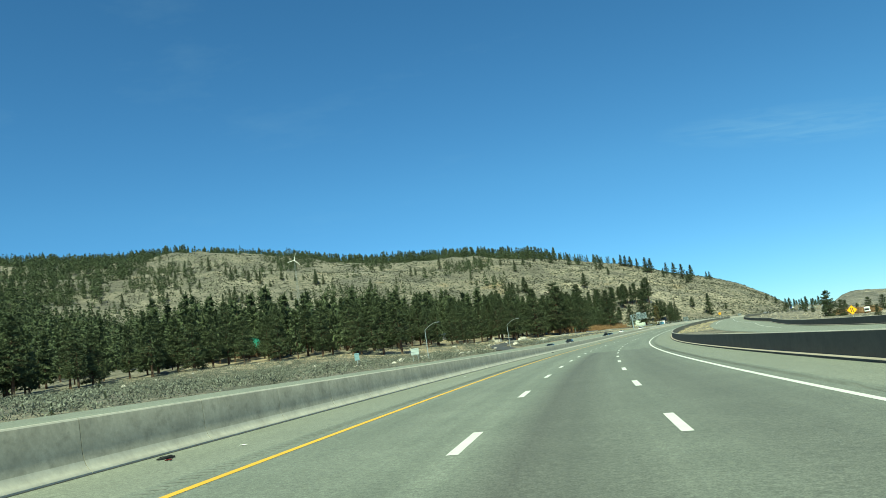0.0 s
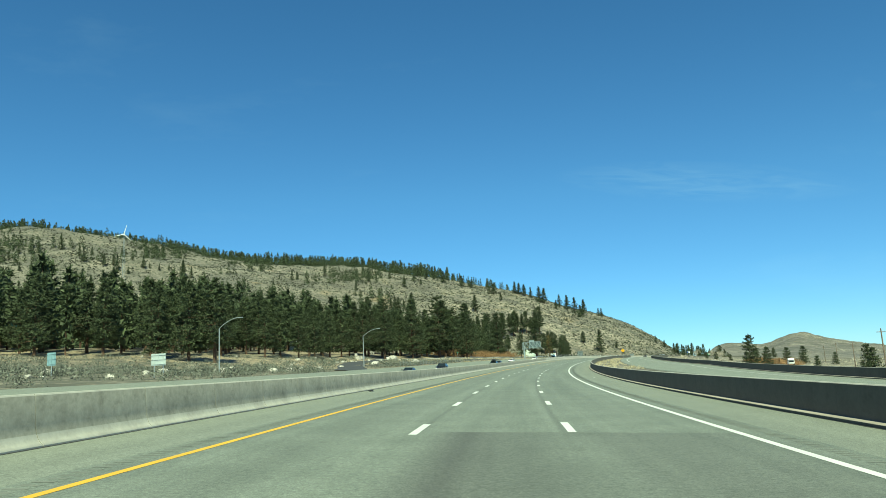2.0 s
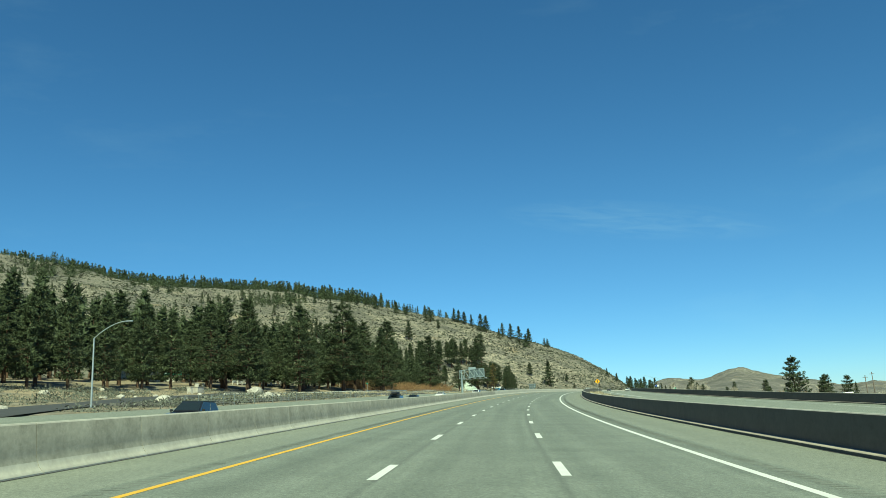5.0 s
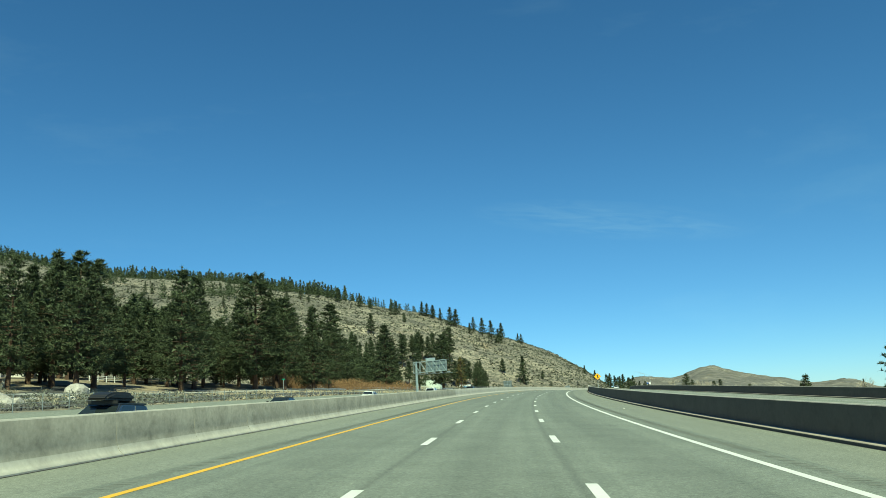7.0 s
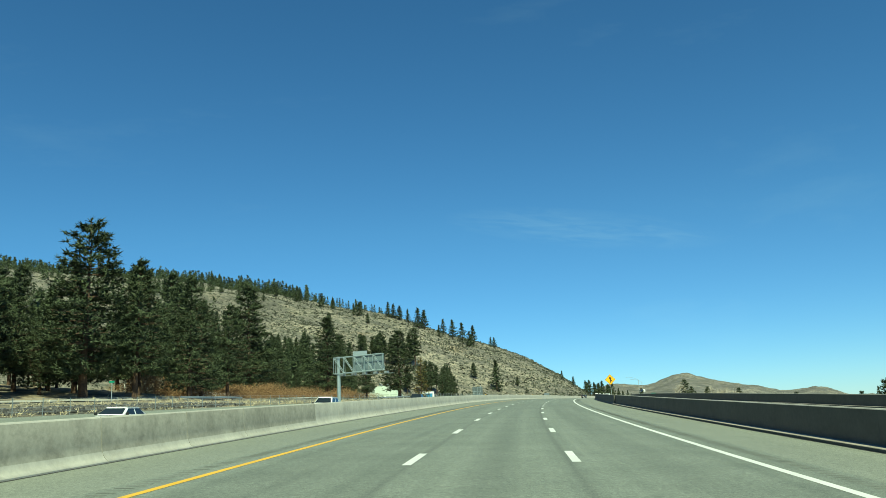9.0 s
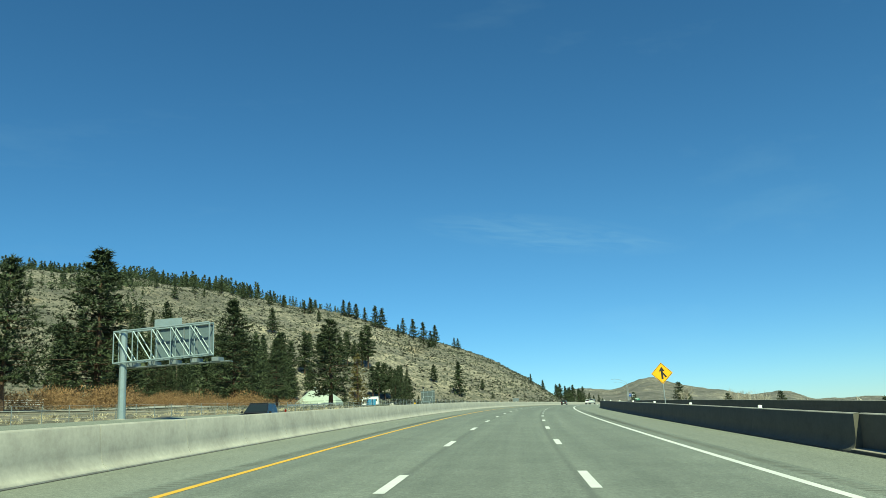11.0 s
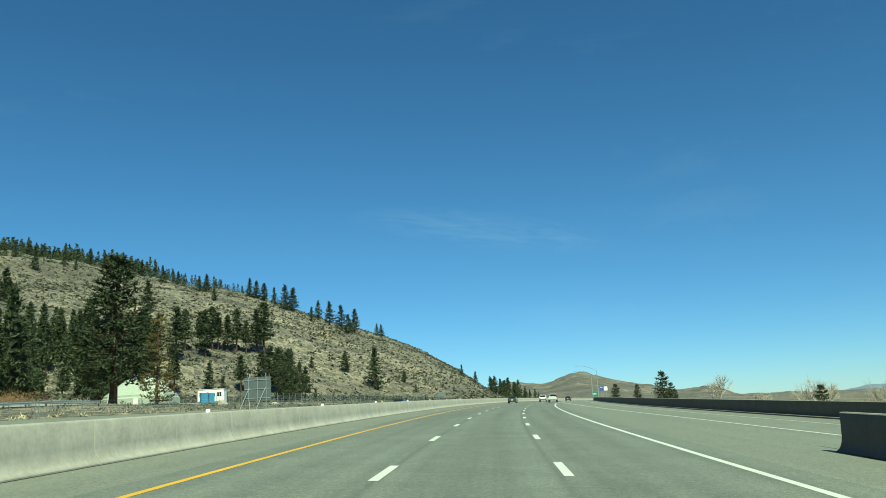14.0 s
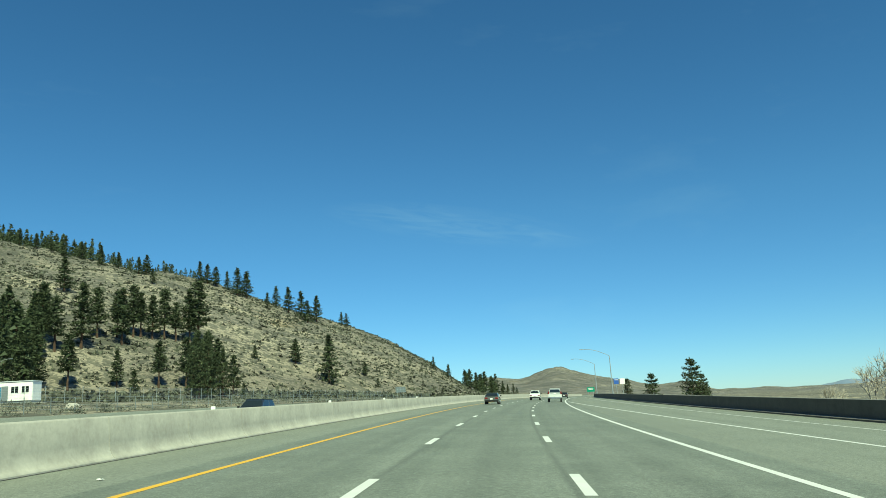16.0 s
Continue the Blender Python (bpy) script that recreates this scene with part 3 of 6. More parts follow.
line("edge_line", lambda s: -5.44, -100, 1100, 0.17, YELLOW_PAINT, "yellow painted edge line")
line("edge_line", lambda s: 5.59, -100, 1100, 0.20, WHITE_PAINT, "white painted edge line")
line("ramp_line", lambda s: float(np.interp(s, [300, 400, 482, 510, 555, 590, 640], [19.5, 16.2, 13.0, 12.2, 10.3, 8.7, 6.0])), 300, 640, 0.2, WHITE_PAINT, "white painted ramp line")
line("ramp_line", lambda s: float(np.interp(s, [150, 250, 300, 400, 515, 560, 610, 680, 740], [28.5, 31.5, 27.5, 20.6, 16.1, 14.2, 13, 11.0, 8.5])), 150, 740, 0.13, WHITE_PAINT, "white painted ramp line")

for shift, l in ((0.0, -1.83), (0.85, 1.83)):
    for n in range(-3, 70):
        s = 11.96 + shift + 12.192 * n
        ob = part_shared("lane_dash", strip("lane_dash", np.linspace(s, s + 3.05, 3), lambda q: [(l - 0.1, 0.005), (l + 0.1, 0.005)]), road)
        ob.data.materials.append(WHITE_PAINT)

# ---- barriers of cast segments ----
SHAPE = [(0.0, 0.0), (0.0, 0.035), (0.07, 0.09), (0.12, 0.16), (0.155, 0.25), (0.18, 0.36), (0.185, 0.42), (0.22, 1.0), (0.24, 1.03), (0.40, 1.03), (0.42, 1.0), (0.46, 0.36), (0.52, 0.2), (0.64, 0.08), (0.64, 0.0)]

# the ramp's walls stand upright behind a low kerb with a ledge
SHAPE_KERB = [(0.0, 0.0), (0.0, 0.085), (0.015, 0.10), (0.31, 0.11), (0.325, 0.13), (0.33, 0.2), (0.345, 0.5), (0.37, 1.0), (0.39, 1.03), (0.54, 1.03), (0.56, 1.0), (0.60, 0.36), (0.62, 0.2), (0.66, 0.08), (0.66, 0.0)]


def segment(s0, s1, l_of, side, shape, gap):
    """One cast length; side 1 has its road face to the left."""
    verts, faces = [], []
    n = len(shape)
    # the end faces have corners of their own, so that the long faces alone shade smoothly
    for s in (s0 + gap, s1 - gap) * 2:
        for d, up in shape:
            verts.append(on_road(s, l_of(s) + side * d, up - (0.06 if up == 0 and (d == 0 or side > 0) else 0.95 if up == 0 else 0)))
    for j in range(n - 1):
        faces.append((j, j + 1, n + j + 1, n + j) if side > 0 else (j + 1, j, n + j, n + j + 1))
    faces += [tuple(range(2 * n, 3 * n))[::side], tuple(range(4 * n - 1, 3 * n - 1, -1))[::side]]
    return from_arrays("barrier_segment", verts, faces)


def barrier(name, s0, s1, step, l_of, side, material, label, foot, foot_faces, shape=SHAPE, gap=0.01, foot_end=9999):
    """Cast lengths end to end; sunlight on the top is put into paler concrete, and the foot has a look of its own."""
    ob = base_of(name, None, label, "barrier", kind="structure")
    for s in np.arange(s0, s1 - 0.1, step):
        form = shape(s) if callable(shape) else shape
        seg = part_shared("barrier_segment", segment(s, min(s + step, s1), l_of, side, form, gap), ob)
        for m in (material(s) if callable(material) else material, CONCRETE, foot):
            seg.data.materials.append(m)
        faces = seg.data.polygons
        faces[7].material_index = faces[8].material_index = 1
        if form is SHAPE:
            for k in range(1, 7):
                faces[k].use_smooth = True
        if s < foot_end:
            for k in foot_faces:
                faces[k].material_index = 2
    return ob


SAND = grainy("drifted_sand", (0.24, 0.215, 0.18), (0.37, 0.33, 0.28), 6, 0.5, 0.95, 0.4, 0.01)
# sunlight on the median's sloping foot is put into the paler CONCRETE there
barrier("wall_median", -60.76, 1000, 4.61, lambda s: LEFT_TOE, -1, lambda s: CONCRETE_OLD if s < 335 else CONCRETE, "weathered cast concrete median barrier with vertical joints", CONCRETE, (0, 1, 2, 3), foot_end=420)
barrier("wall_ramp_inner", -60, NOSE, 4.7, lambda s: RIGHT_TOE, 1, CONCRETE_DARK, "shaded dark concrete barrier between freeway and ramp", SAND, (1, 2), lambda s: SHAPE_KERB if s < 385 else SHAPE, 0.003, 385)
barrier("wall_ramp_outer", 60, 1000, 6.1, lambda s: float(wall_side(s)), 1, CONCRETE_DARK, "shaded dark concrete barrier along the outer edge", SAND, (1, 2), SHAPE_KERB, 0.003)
def foot_gap(name, l, s1, half):
    """The uneven open joint between pavement and barrier."""
    ob = part_shared(name, strip(name, np.arange(-60, s1, 1.0), lambda s: [(l - half * (0.55 + 0.9 * noise.noise(Vector((s * 0.45, l, 0)))), 0.006), (l + half * 1.3, 0.006)]), road)
    ob.data.materials.append(TAR)


foot_gap("gutter_joint", LEFT_TOE + 0.0, 900, 0.05)
foot_gap("gutter_joint", RIGHT_TOE - 0.03, NOSE, 0.06)

# rumble strips as flat quads; the shade in their grooves is put into the colour
def rumble(l, s0, s1):
    q = []
    for s in np.arange(s0, s1, 0.31):
        q += [on_road(s, l - 0.16, 0.004), on_road(s, l + 0.16, 0.004), on_road(s + 0.12, l + 0.16, 0.004), on_road(s + 0.12, l - 0.16, 0.004)]
    return from_arrays("rumble_strip", q, [(i, i + 1, i + 2, i + 3) for i in range(0, len(q), 4)])


GROOVE = grainy("groove_shadowed_asphalt", (0.125, 0.133, 0.115), (0.175, 0.183, 0.16), 20, 1, 0.9, 0)
for l in (-6.0, 6.25):
    ob = part_shared("rumble_strip", rumble(l, -5, 470), road)
    ob.data.materials.append(GROOVE)

# ranges beyond the plain, with the haze of distance put into their blue colour
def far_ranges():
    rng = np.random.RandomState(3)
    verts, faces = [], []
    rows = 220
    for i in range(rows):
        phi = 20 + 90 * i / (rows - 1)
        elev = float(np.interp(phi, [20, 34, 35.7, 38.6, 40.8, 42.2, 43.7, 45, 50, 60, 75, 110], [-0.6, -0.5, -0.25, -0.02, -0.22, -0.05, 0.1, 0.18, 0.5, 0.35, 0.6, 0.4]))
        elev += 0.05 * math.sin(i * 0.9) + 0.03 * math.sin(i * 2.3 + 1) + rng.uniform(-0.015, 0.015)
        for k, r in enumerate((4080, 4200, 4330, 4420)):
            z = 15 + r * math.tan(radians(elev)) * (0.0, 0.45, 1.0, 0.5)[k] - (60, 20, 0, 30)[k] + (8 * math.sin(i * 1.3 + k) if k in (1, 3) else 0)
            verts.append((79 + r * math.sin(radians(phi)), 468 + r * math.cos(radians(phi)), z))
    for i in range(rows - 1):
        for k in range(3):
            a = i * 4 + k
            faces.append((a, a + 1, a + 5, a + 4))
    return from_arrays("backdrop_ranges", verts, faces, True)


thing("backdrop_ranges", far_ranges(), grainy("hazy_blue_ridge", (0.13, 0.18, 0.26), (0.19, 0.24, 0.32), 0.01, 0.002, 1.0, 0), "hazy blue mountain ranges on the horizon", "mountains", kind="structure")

# ---- pines ----
def loose_mesh(name, corners, material):
    """A mesh of loose triangles or quads from an array of n x 3 or n x 4 corners."""
    k = corners.shape[1]
    corners = np.asarray(corners, float).reshape(-1, 3)
    n = len(corners)
    me = bpy.data.meshes.new(name)
    me.vertices.add(n)
    me.vertices.foreach_set("co", corners.ravel())
    me.loops.add(n)
    me.loops.foreach_set("vertex_index", np.arange(n))
    me.polygons.add(n // k)
    me.polygons.foreach_set("loop_start", np.arange(0, n, k))
    me.update(calc_edges=True)
    me.materials.append(material)
    return me


def unit(a):
    return a / np.maximum(np.linalg.norm(a, axis=-1, keepdims=True), 1e-9)


def blades(rng, centres, sizes, ways, per, narrow=0.26, spread=1.0, faces=None):
    """per pointed blades round each centre, leaning along its way; faces: the way their flat sides look."""
    c = np.repeat(centres, per, 0)
    z = np.repeat(sizes, per)[:, None] * rng.uniform(0.7, 1.3, (len(c), 1))
    d = unit(rng.normal(0, spread, c.shape) + np.repeat(ways, per, 0))
    side = rng.normal(0, 1, c.shape)
    if faces is not None:
        side = side * 0.42 + np.repeat(faces, per, 0)
    e = unit(np.cross(d, side))
    return np.stack([c - e * z * narrow - d * z * 0.3, c + e * z * narrow - d * z * 0.3, c + d * z], 1)


def pine_meshes(seed, height, base, spread, whorls, branches, tufts, per, taper, tuft, limbs=True, lean=0.0, thin=0.0, leaf=None, heart=420, narrow=0.19):
    """Trunk and crown of one pine: limbs in uneven layers that sag and turn up, each a fan of needle tufts."""
    rng = np.random.RandomState(seed)
    bm = fresh()
    r0 = 0.012 * height + 0.08
    pts = [Vector((lean * height * (k / 6) ** 2 + (rng.uniform(-0.1, 0.1) if k else 0), rng.uniform(-0.1, 0.1) if k else 0, height * k / 6)) for k in range(7)]
    for k in range(6):
        rod(bm, pts[k] - Vector((0, 0, 0.5 if k == 0 else 0)), pts[k + 1], r0 * (1 - k / 6.3) * (1.2 if k == 0 else 1), r0 * (1 - (k + 1) / 6.3), 7 if limbs else 4)

    def stem(z):
        k = min(int(z / height * 6), 5)
        return pts[k].lerp(pts[k + 1], z / height * 6 - k)

    def outline(f):
        return (1 - f) ** taper * min(1.0, 0.62 + f * 2.0)

    cs, zs, ws, ns = [], [], [], []
    lop = rng.uniform(0, 6.283)
    # a few sides of the crown bulge or fail at their own heights
    bulge = [(rng.uniform(0, 6.283), rng.uniform(0, 0.85), rng.uniform(-0.35, 0.3)) for _ in range(9)]
    for w in range(whorls):
        f = min(max((w + rng.uniform(-0.3, 0.3)) / whorls, 0.0), 0.985)
        root = stem(height * (base + (1 - base) * f))
        prof = outline(f) * rng.uniform(0.86, 1.1)
        for _ in range(max(3, int(branches * (0.4 + 0.6 * (1 - f))))):
            if rng.rand() < thin:
                continue
            a = rng.uniform(0, 6.283)
            swell = sum(k * math.exp(-((f - g) / 0.11) ** 2 + 2.2 * (math.cos(a - b) - 1)) for b, g, k in bulge)
            ln = max(0.012 * height, spread * prof * rng.uniform(0.74, 1.06) * (1 + 0.12 * math.cos(a - lop) + swell)) + 0.012 * height
            sag = rng.uniform(-0.34, -0.02) * (1 - f) + 0.5 * f * f
            out, side = Vector((math.cos(a), math.sin(a), 0)), np.array((-math.sin(a), math.cos(a), 0))
            tip = root + out * ln + Vector((0, 0, ln * sag))
            if limbs and ln > 1.5:
                rod(bm, root, root.lerp(tip, 0.8), 0.02 + 0.012 * ln, 0.015, 3)
            for q in range(tufts):
                g = 0.34 + 0.66 * ((q + rng.rand()) / tufts) ** 0.75
                turn_up = 0.16 * ln * max(0.0, g - 0.45) ** 2 * 3
                cs.append(np.array(root.lerp(tip, g)) + side * rng.normal(0, 0.20 * ln * g + 0.08) + np.array((0, 0, turn_up + rng.normal(0.02 * ln, 0.03 * ln + 0.08))))
                zs.append(tuft * rng.uniform(0.65, 1.25))
                ws.append((out.x * 0.5, out.y * 0.5, 0.45))
                ns.append((out.x * 0.55, out.y * 0.55, 0.8))
    for k in range(5):
        cs.append(np.array(pts[6]) + rng.normal(0, 0.12, 3) - np.array((0, 0, 0.35 * k)))
        zs.append(tuft)
        ws.append((0, 0, 1.5))
        ns.append((*rng.normal(0, 1, 2), 0.5))
    q = blades(rng, np.array(cs), np.array(zs), np.array(ws), per, narrow, 0.9, np.array(ns) * (1.0 if limbs else 0.35))
    if heart:
        f = rng.rand(heart) ** 1.2 * 0.95
        a, k = rng.uniform(0, 6.283, heart), rng.uniform(0.1, 0.6, heart)
        r = np.array([outline(v) for v in f]) * spread * k
        c = np.column_stack([r * np.cos(a), r * np.sin(a), height * (base + 0.02 + (1 - base) * f)])
        c[:, 0] += lean * height * (c[:, 2] / height) ** 2
        way = np.column_stack([np.cos(a), np.sin(a), a * 0])
        q = np.concatenate([q, blades(rng, c, np.full(heart, tuft * (1.0 if limbs else 1.4)), way, 1, 0.34 if limbs else 0.42, 1.0, way)])
    trunk = mesh_of(bm, "trunk")
    trunk.materials.append(BARK)
    return trunk, loose_mesh("crown", q, leaf or NEEDLES)


#      seed height base spread whorls branches tufts per taper tuft
HERO = [pine_meshes(61, 25, 0.15, 5.4, 24, 12, 7, 8, 0.80, 0.62, narrow=0.125),
        pine_meshes(62, 25, 0.20, 4.9, 22, 12, 7, 8, 0.68, 0.62, lean=0.006, narrow=0.125, thin=0.03),
        pine_meshes(63, 25, 0.11, 5.9, 25, 12, 7, 8, 0.92, 0.62, narrow=0.125)]
BIG = [pine_meshes(11, 25, 0.15, 5.5, 22, 11, 5, 7, 0.84, 0.80, narrow=0.15),
       pine_meshes(12, 25, 0.19, 4.9, 21, 11, 5, 7, 0.72, 0.80, lean=0.006, narrow=0.15),
       pine_meshes(13, 25, 0.11, 6.0, 23, 11, 5, 7, 0.98, 0.80, narrow=0.15),
       pine_meshes(14, 25, 0.22, 4.9, 20, 11, 5, 7, 0.70, 0.80, lean=-0.008, thin=0.06, narrow=0.15),
       pine_meshes(15, 25, 0.15, 5.3, 22, 11, 5, 7, 0.92, 0.80, narrow=0.15)]
MID = [pine_meshes(41, 25, 0.12, 4.9, 19, 9, 3, 5, 0.86, 1.15, False, heart=160, narrow=0.2),
       pine_meshes(42, 25, 0.16, 4.5, 19, 9, 3, 5, 0.78, 1.15, False, heart=160, narrow=0.2),
       pine_meshes(43, 25, 0.09, 5.4, 19, 9, 3, 5, 1.0, 1.15, False, heart=160, narrow=0.2)]
BENCH = [pine_meshes(44, 25, 0.30, 3.9, 20, 10, 4, 5, 0.62, 0.80, False, heart=170, narrow=0.2),
         pine_meshes(45, 25, 0.36, 3.5, 19, 10, 4, 5, 0.55, 0.80, False, heart=160, narrow=0.2),
         pine_meshes(46, 25, 0.20, 4.3, 21, 10, 4, 5, 0.80, 0.80, False, heart=170, narrow=0.2)]
DEEP = [pine_meshes(71, 25, 0.2, 5.0, 15, 7, 3, 3, 0.88, 1.4, False, heart=80, narrow=0.24), pine_meshes(72, 25, 0.2, 5.4, 15, 7, 3, 3, 1.0, 1.4, False, heart=80, narrow=0.24)]
DISTANT = [pine_meshes(73, 25, 0.15, 5.2, 14, 7, 2, 3, 0.95, 1.6, False, heart=70, narrow=0.25), pine_meshes(74, 25, 0.12, 5.6, 14, 7, 2, 3, 1.05, 1.6, False, heart=70, narrow=0.25)]
FLANK = [pine_meshes(75, 12, 0.03, 3.7, 12, 7, 2, 1, 0.95, 0.66, False, heart=46, narrow=0.46), pine_meshes(76, 12, 0.02, 3.2, 12, 7, 2, 1, 0.85, 0.66, False, heart=46, narrow=0.46)]
OPEN_PINE = pine_meshes(19, 25, 0.14, 4.6, 27, 12, 8, 9, 0.50, 0.60, lean=0.004, heart=160, narrow=0.125, thin=0.04)
DRYING = pine_meshes(17, 25, 0.06, 4.8, 22, 9, 5, 7, 0.6, 0.72, thin=0.15, leaf=NEEDLES_YELLOW, heart=60, narrow=0.14)
SMALL = [pine_meshes(21, 12, 0.08, 3.2, 15, 8, 4, 5, 1.15, 0.50, False, heart=170),
         pine_meshes(22, 12, 0.12, 2.9, 15, 8, 4, 5, 1.0, 0.50, False, heart=170),
         pine_meshes(23, 12, 0.05, 3.5, 14, 8, 4, 5, 1.3, 0.50, False, heart=170)]
ROUND = [pine_meshes(51, 12, 0.03, 3.9, 15, 15, 6, 7, 0.62, 0.46), pine_meshes(52, 12, 0.02, 3.5, 15, 15, 6, 7, 0.5, 0.46)]
CREST = [pine_meshes(31, 12, 0.03, 3.3, 15, 8, 2, 1, 0.95, 0.62, False, heart=64, narrow=0.48), pine_meshes(32, 12, 0.05, 2.8, 15, 8, 2, 1, 0.8, 0.62, False, heart=64, narrow=0.48), pine_meshes(33, 12, 0.02, 3.7, 14, 8, 2, 1, 0.7, 0.66, False, heart=64, narrow=0.48)]


def pine(meshes, native, x, y, height, label, group, wide=1.0, turn=0.0, sink=0.15):
    m = pose(x, y, ground_at(x, y) - sink, 0, 0, turn)
    k = height / native
    ob = base_of("pine_tree", m @ Matrix.Diagonal((k * wide, k * wide, k, 1)), label, "tree", group)
    part_shared("trunk", meshes[0], ob)
    part_shared("crown", meshes[1], ob)
    return ob


def plan(s, l):
    p = on_road(s, l)
    return p.x, p.y


def by_bearing(phi, r):
    return HUB[0] + r * math.sin(radians(phi)), HUB[1] + r * math.cos(radians(phi))


def joined_trees(name, spots, label, meshes, native, wide=1.0):
    """Trees past counting, in one mesh with two materials."""
    vs, fs, mats = [], [], []
    base = 0
    xy = np.array([(p[0], p[1]) for p in spots])
    zs = heights(xy[:, 0], xy[:, 1])
    for (x, y, h, turn, k), z in zip(spots, zs):
        for slot, me in enumerate(meshes[k]):
            if slot == 0 and native < 20:
                continue
            co = np.empty(len(me.vertices) * 3)
            me.vertices.foreach_get("co", co)
            co = co.reshape(-1, 3) * (h / native) * np.array([wide, wide, 1.0])
            c, s_ = math.cos(turn), math.sin(turn)
            vs.append(np.stack([co[:, 0] * c - co[:, 1] * s_ + x, co[:, 0] * s_ + co[:, 1] * c + y, co[:, 2] + z - 0.2], 1))
            fs += [tuple(v + base for v in p.vertices) for p in me.polygons]
            mats += [slot] * len(me.polygons)
            base += len(co)
    me = from_arrays(name, np.concatenate(vs), fs)
    me.polygons.foreach_set("material_index", mats)
    return thing(name, me, [BARK, NEEDLES], label, "trees", kind="stuff")


def forest_edge(s):
    return float(np.interp(s, [-40, 40, 100, 150, 200, 250, 300, 360, 420, 470, 520, 600, 650],
                           [-200, -185, -172, -152, -132, -94, -79, -76, -79, -85, -98, -96, -122]))


rng = np.random.RandomState(5)
PLACED = []


def free(x, y, d):
    if any((x - a) ** 2 + (y - b) ** 2 < d * d for a, b in PLACED):
        return False
    PLACED.append((x, y))
    return True


FOREST = "forest pines"
# the foremost pines: s, l, height
for s, l, h, k in ((349, -72.4, 23.5, 0), (356, -82, 24, 1), (363, -79, 24, 3), (418, -65.5, 23.5, 4), (431, -63, 23, 2), (456, -80, 25, 0), (471, -91.8, 30, 1),
                   (506, -88.7, 33, 2), (539, -65, 16.5, 0), (534, -87, 10, 0), (537, -93, 12.5, 1), (552, -104, 22, 3), (562, -112, 22, 0), (540, -108, 20, 4), (572, -118, 21, 1), (530, -100, 19, 2)):
    x, y = plan(s, l)
    PLACED.append((x, y))
    pine(HERO[k % 3], 25, x, y, h, "tall dark green pine at the forest edge", FOREST, 1.75 if h > 31 else 1.3, s * 7)
x, y = plan(563, -89)
PLACED.append((x, y))
pine(HERO[2], 25, x, y, 30, "very broad dark pine behind the willows", FOREST, 1.6, 200)
x, y = plan(585, -69.5)
PLACED.append((x, y))
pine(HERO[0], 25, x, y, 26.5, "tall dense pine standing by itself before the storage hall", FOREST, 1.7, 100)
x, y = plan(411, -70)
PLACED.append((x, y))
pine(OPEN_PINE, 25, x, y, 29, "tall open-crowned pine standing over the forest edge", FOREST, 1.5, 40)
x, y = plan(581.5, -59.5)
PLACED.append((x, y))
pine(DRYING, 25, x, y, 15.5, "drying pine with yellowed needles", FOREST, 1.25, 40)
# the edge where the sage field ends: x, y, height
for i, (x, y, h) in enumerate(((-148, 180, 21), (-132, 187, 18), (-124, 210, 19), (-124, 225, 18), (-122, 234, 12), (-135, 284, 19), (-103, 256, 18), (-95, 264, 19), (-86, 254, 20), (-72, 253, 19), (-64, 252, 20),
                               (-58, 253, 21), (-35, 356, 21), (-27, 362, 22), (-41, 377, 22), (-37, 377, 22), (-48, 466, 25), (-19, 396, 26), (-20, 412, 26), (-6, 448, 25), (-17, 431, 16), (-20, 443, 18), (7, 471, 20.8), (-15, 441, 23), (-23, 436, 22), (-30, 445, 22.8), (3, 462, 20.9))):
    if free(x, y, 3.5):
        pine(HERO[i % 3] if y > 340 else BIG[(i * 3) % 5], 25, x, y, h, "dark green pine at the edge of the sage field", FOREST, 1.15 + 0.07 * (i % 4), i * 67)

tries = count = 0
while count < 56 and tries < 3000:
    tries += 1
    s = rng.uniform(150, 470)
    x, y = plan(s, forest_edge(s) - rng.uniform(2, 20))
    if free(x, y, 5.6):
        count += 1
        pine(BIG[rng.randint(5)], 25, x, y, rng.uniform(15.5, 22), "dark green pine of the roadside forest", FOREST, rng.uniform(1.05, 1.35), rng.uniform(0, 360))
tries = count = 0
while count < 60 and tries < 2500:
    tries += 1
    s = rng.uniform(590, 775)
    x, y = plan(s, -98 - (s - 590) * 0.42 - 70 * rng.rand() ** 1.3)
    if free(x, y, 6):
        count += 1
        pine(MID[rng.randint(3)], 25, x, y, rng.uniform(17, 25), "dark pine on the bench above the yard", FOREST, rng.uniform(0.95, 1.2), rng.uniform(0, 360))
tries = count = 0
while count < 55 and tries < 3000:
    tries += 1
    s = rng.uniform(-20, 660)
    x, y = plan(s, forest_edge(s) - (rng.uniform(0, 22) if s < 130 else rng.uniform(16, 40)))
    if free(x, y, 5.5):
        count += 1
        pine(MID[rng.randint(3)], 25, x, y, rng.uniform(16, 23) * float(np.interp(s, [120, 240], [0.85, 1])), "dark green pine deep in the forest", FOREST, rng.uniform(1.0, 1.3), rng.uniform(0, 360))
spots = []
for _ in range(4000):
    s = rng.uniform(230, 470)
    x, y = plan(s, forest_edge(s) - rng.uniform(30, 90))
    if len(spots) < 170 and free(x, y, 5.0):
        spots.append((x, y, rng.uniform(17, 27), rng.uniform(0, 6.28), rng.randint(3)))
joined_trees("back_forest", [(x, y, h, t, k % 2) for x, y, h, t, k in spots], "dense dark pine forest behind the first rows", DEEP, 25)

spots = []
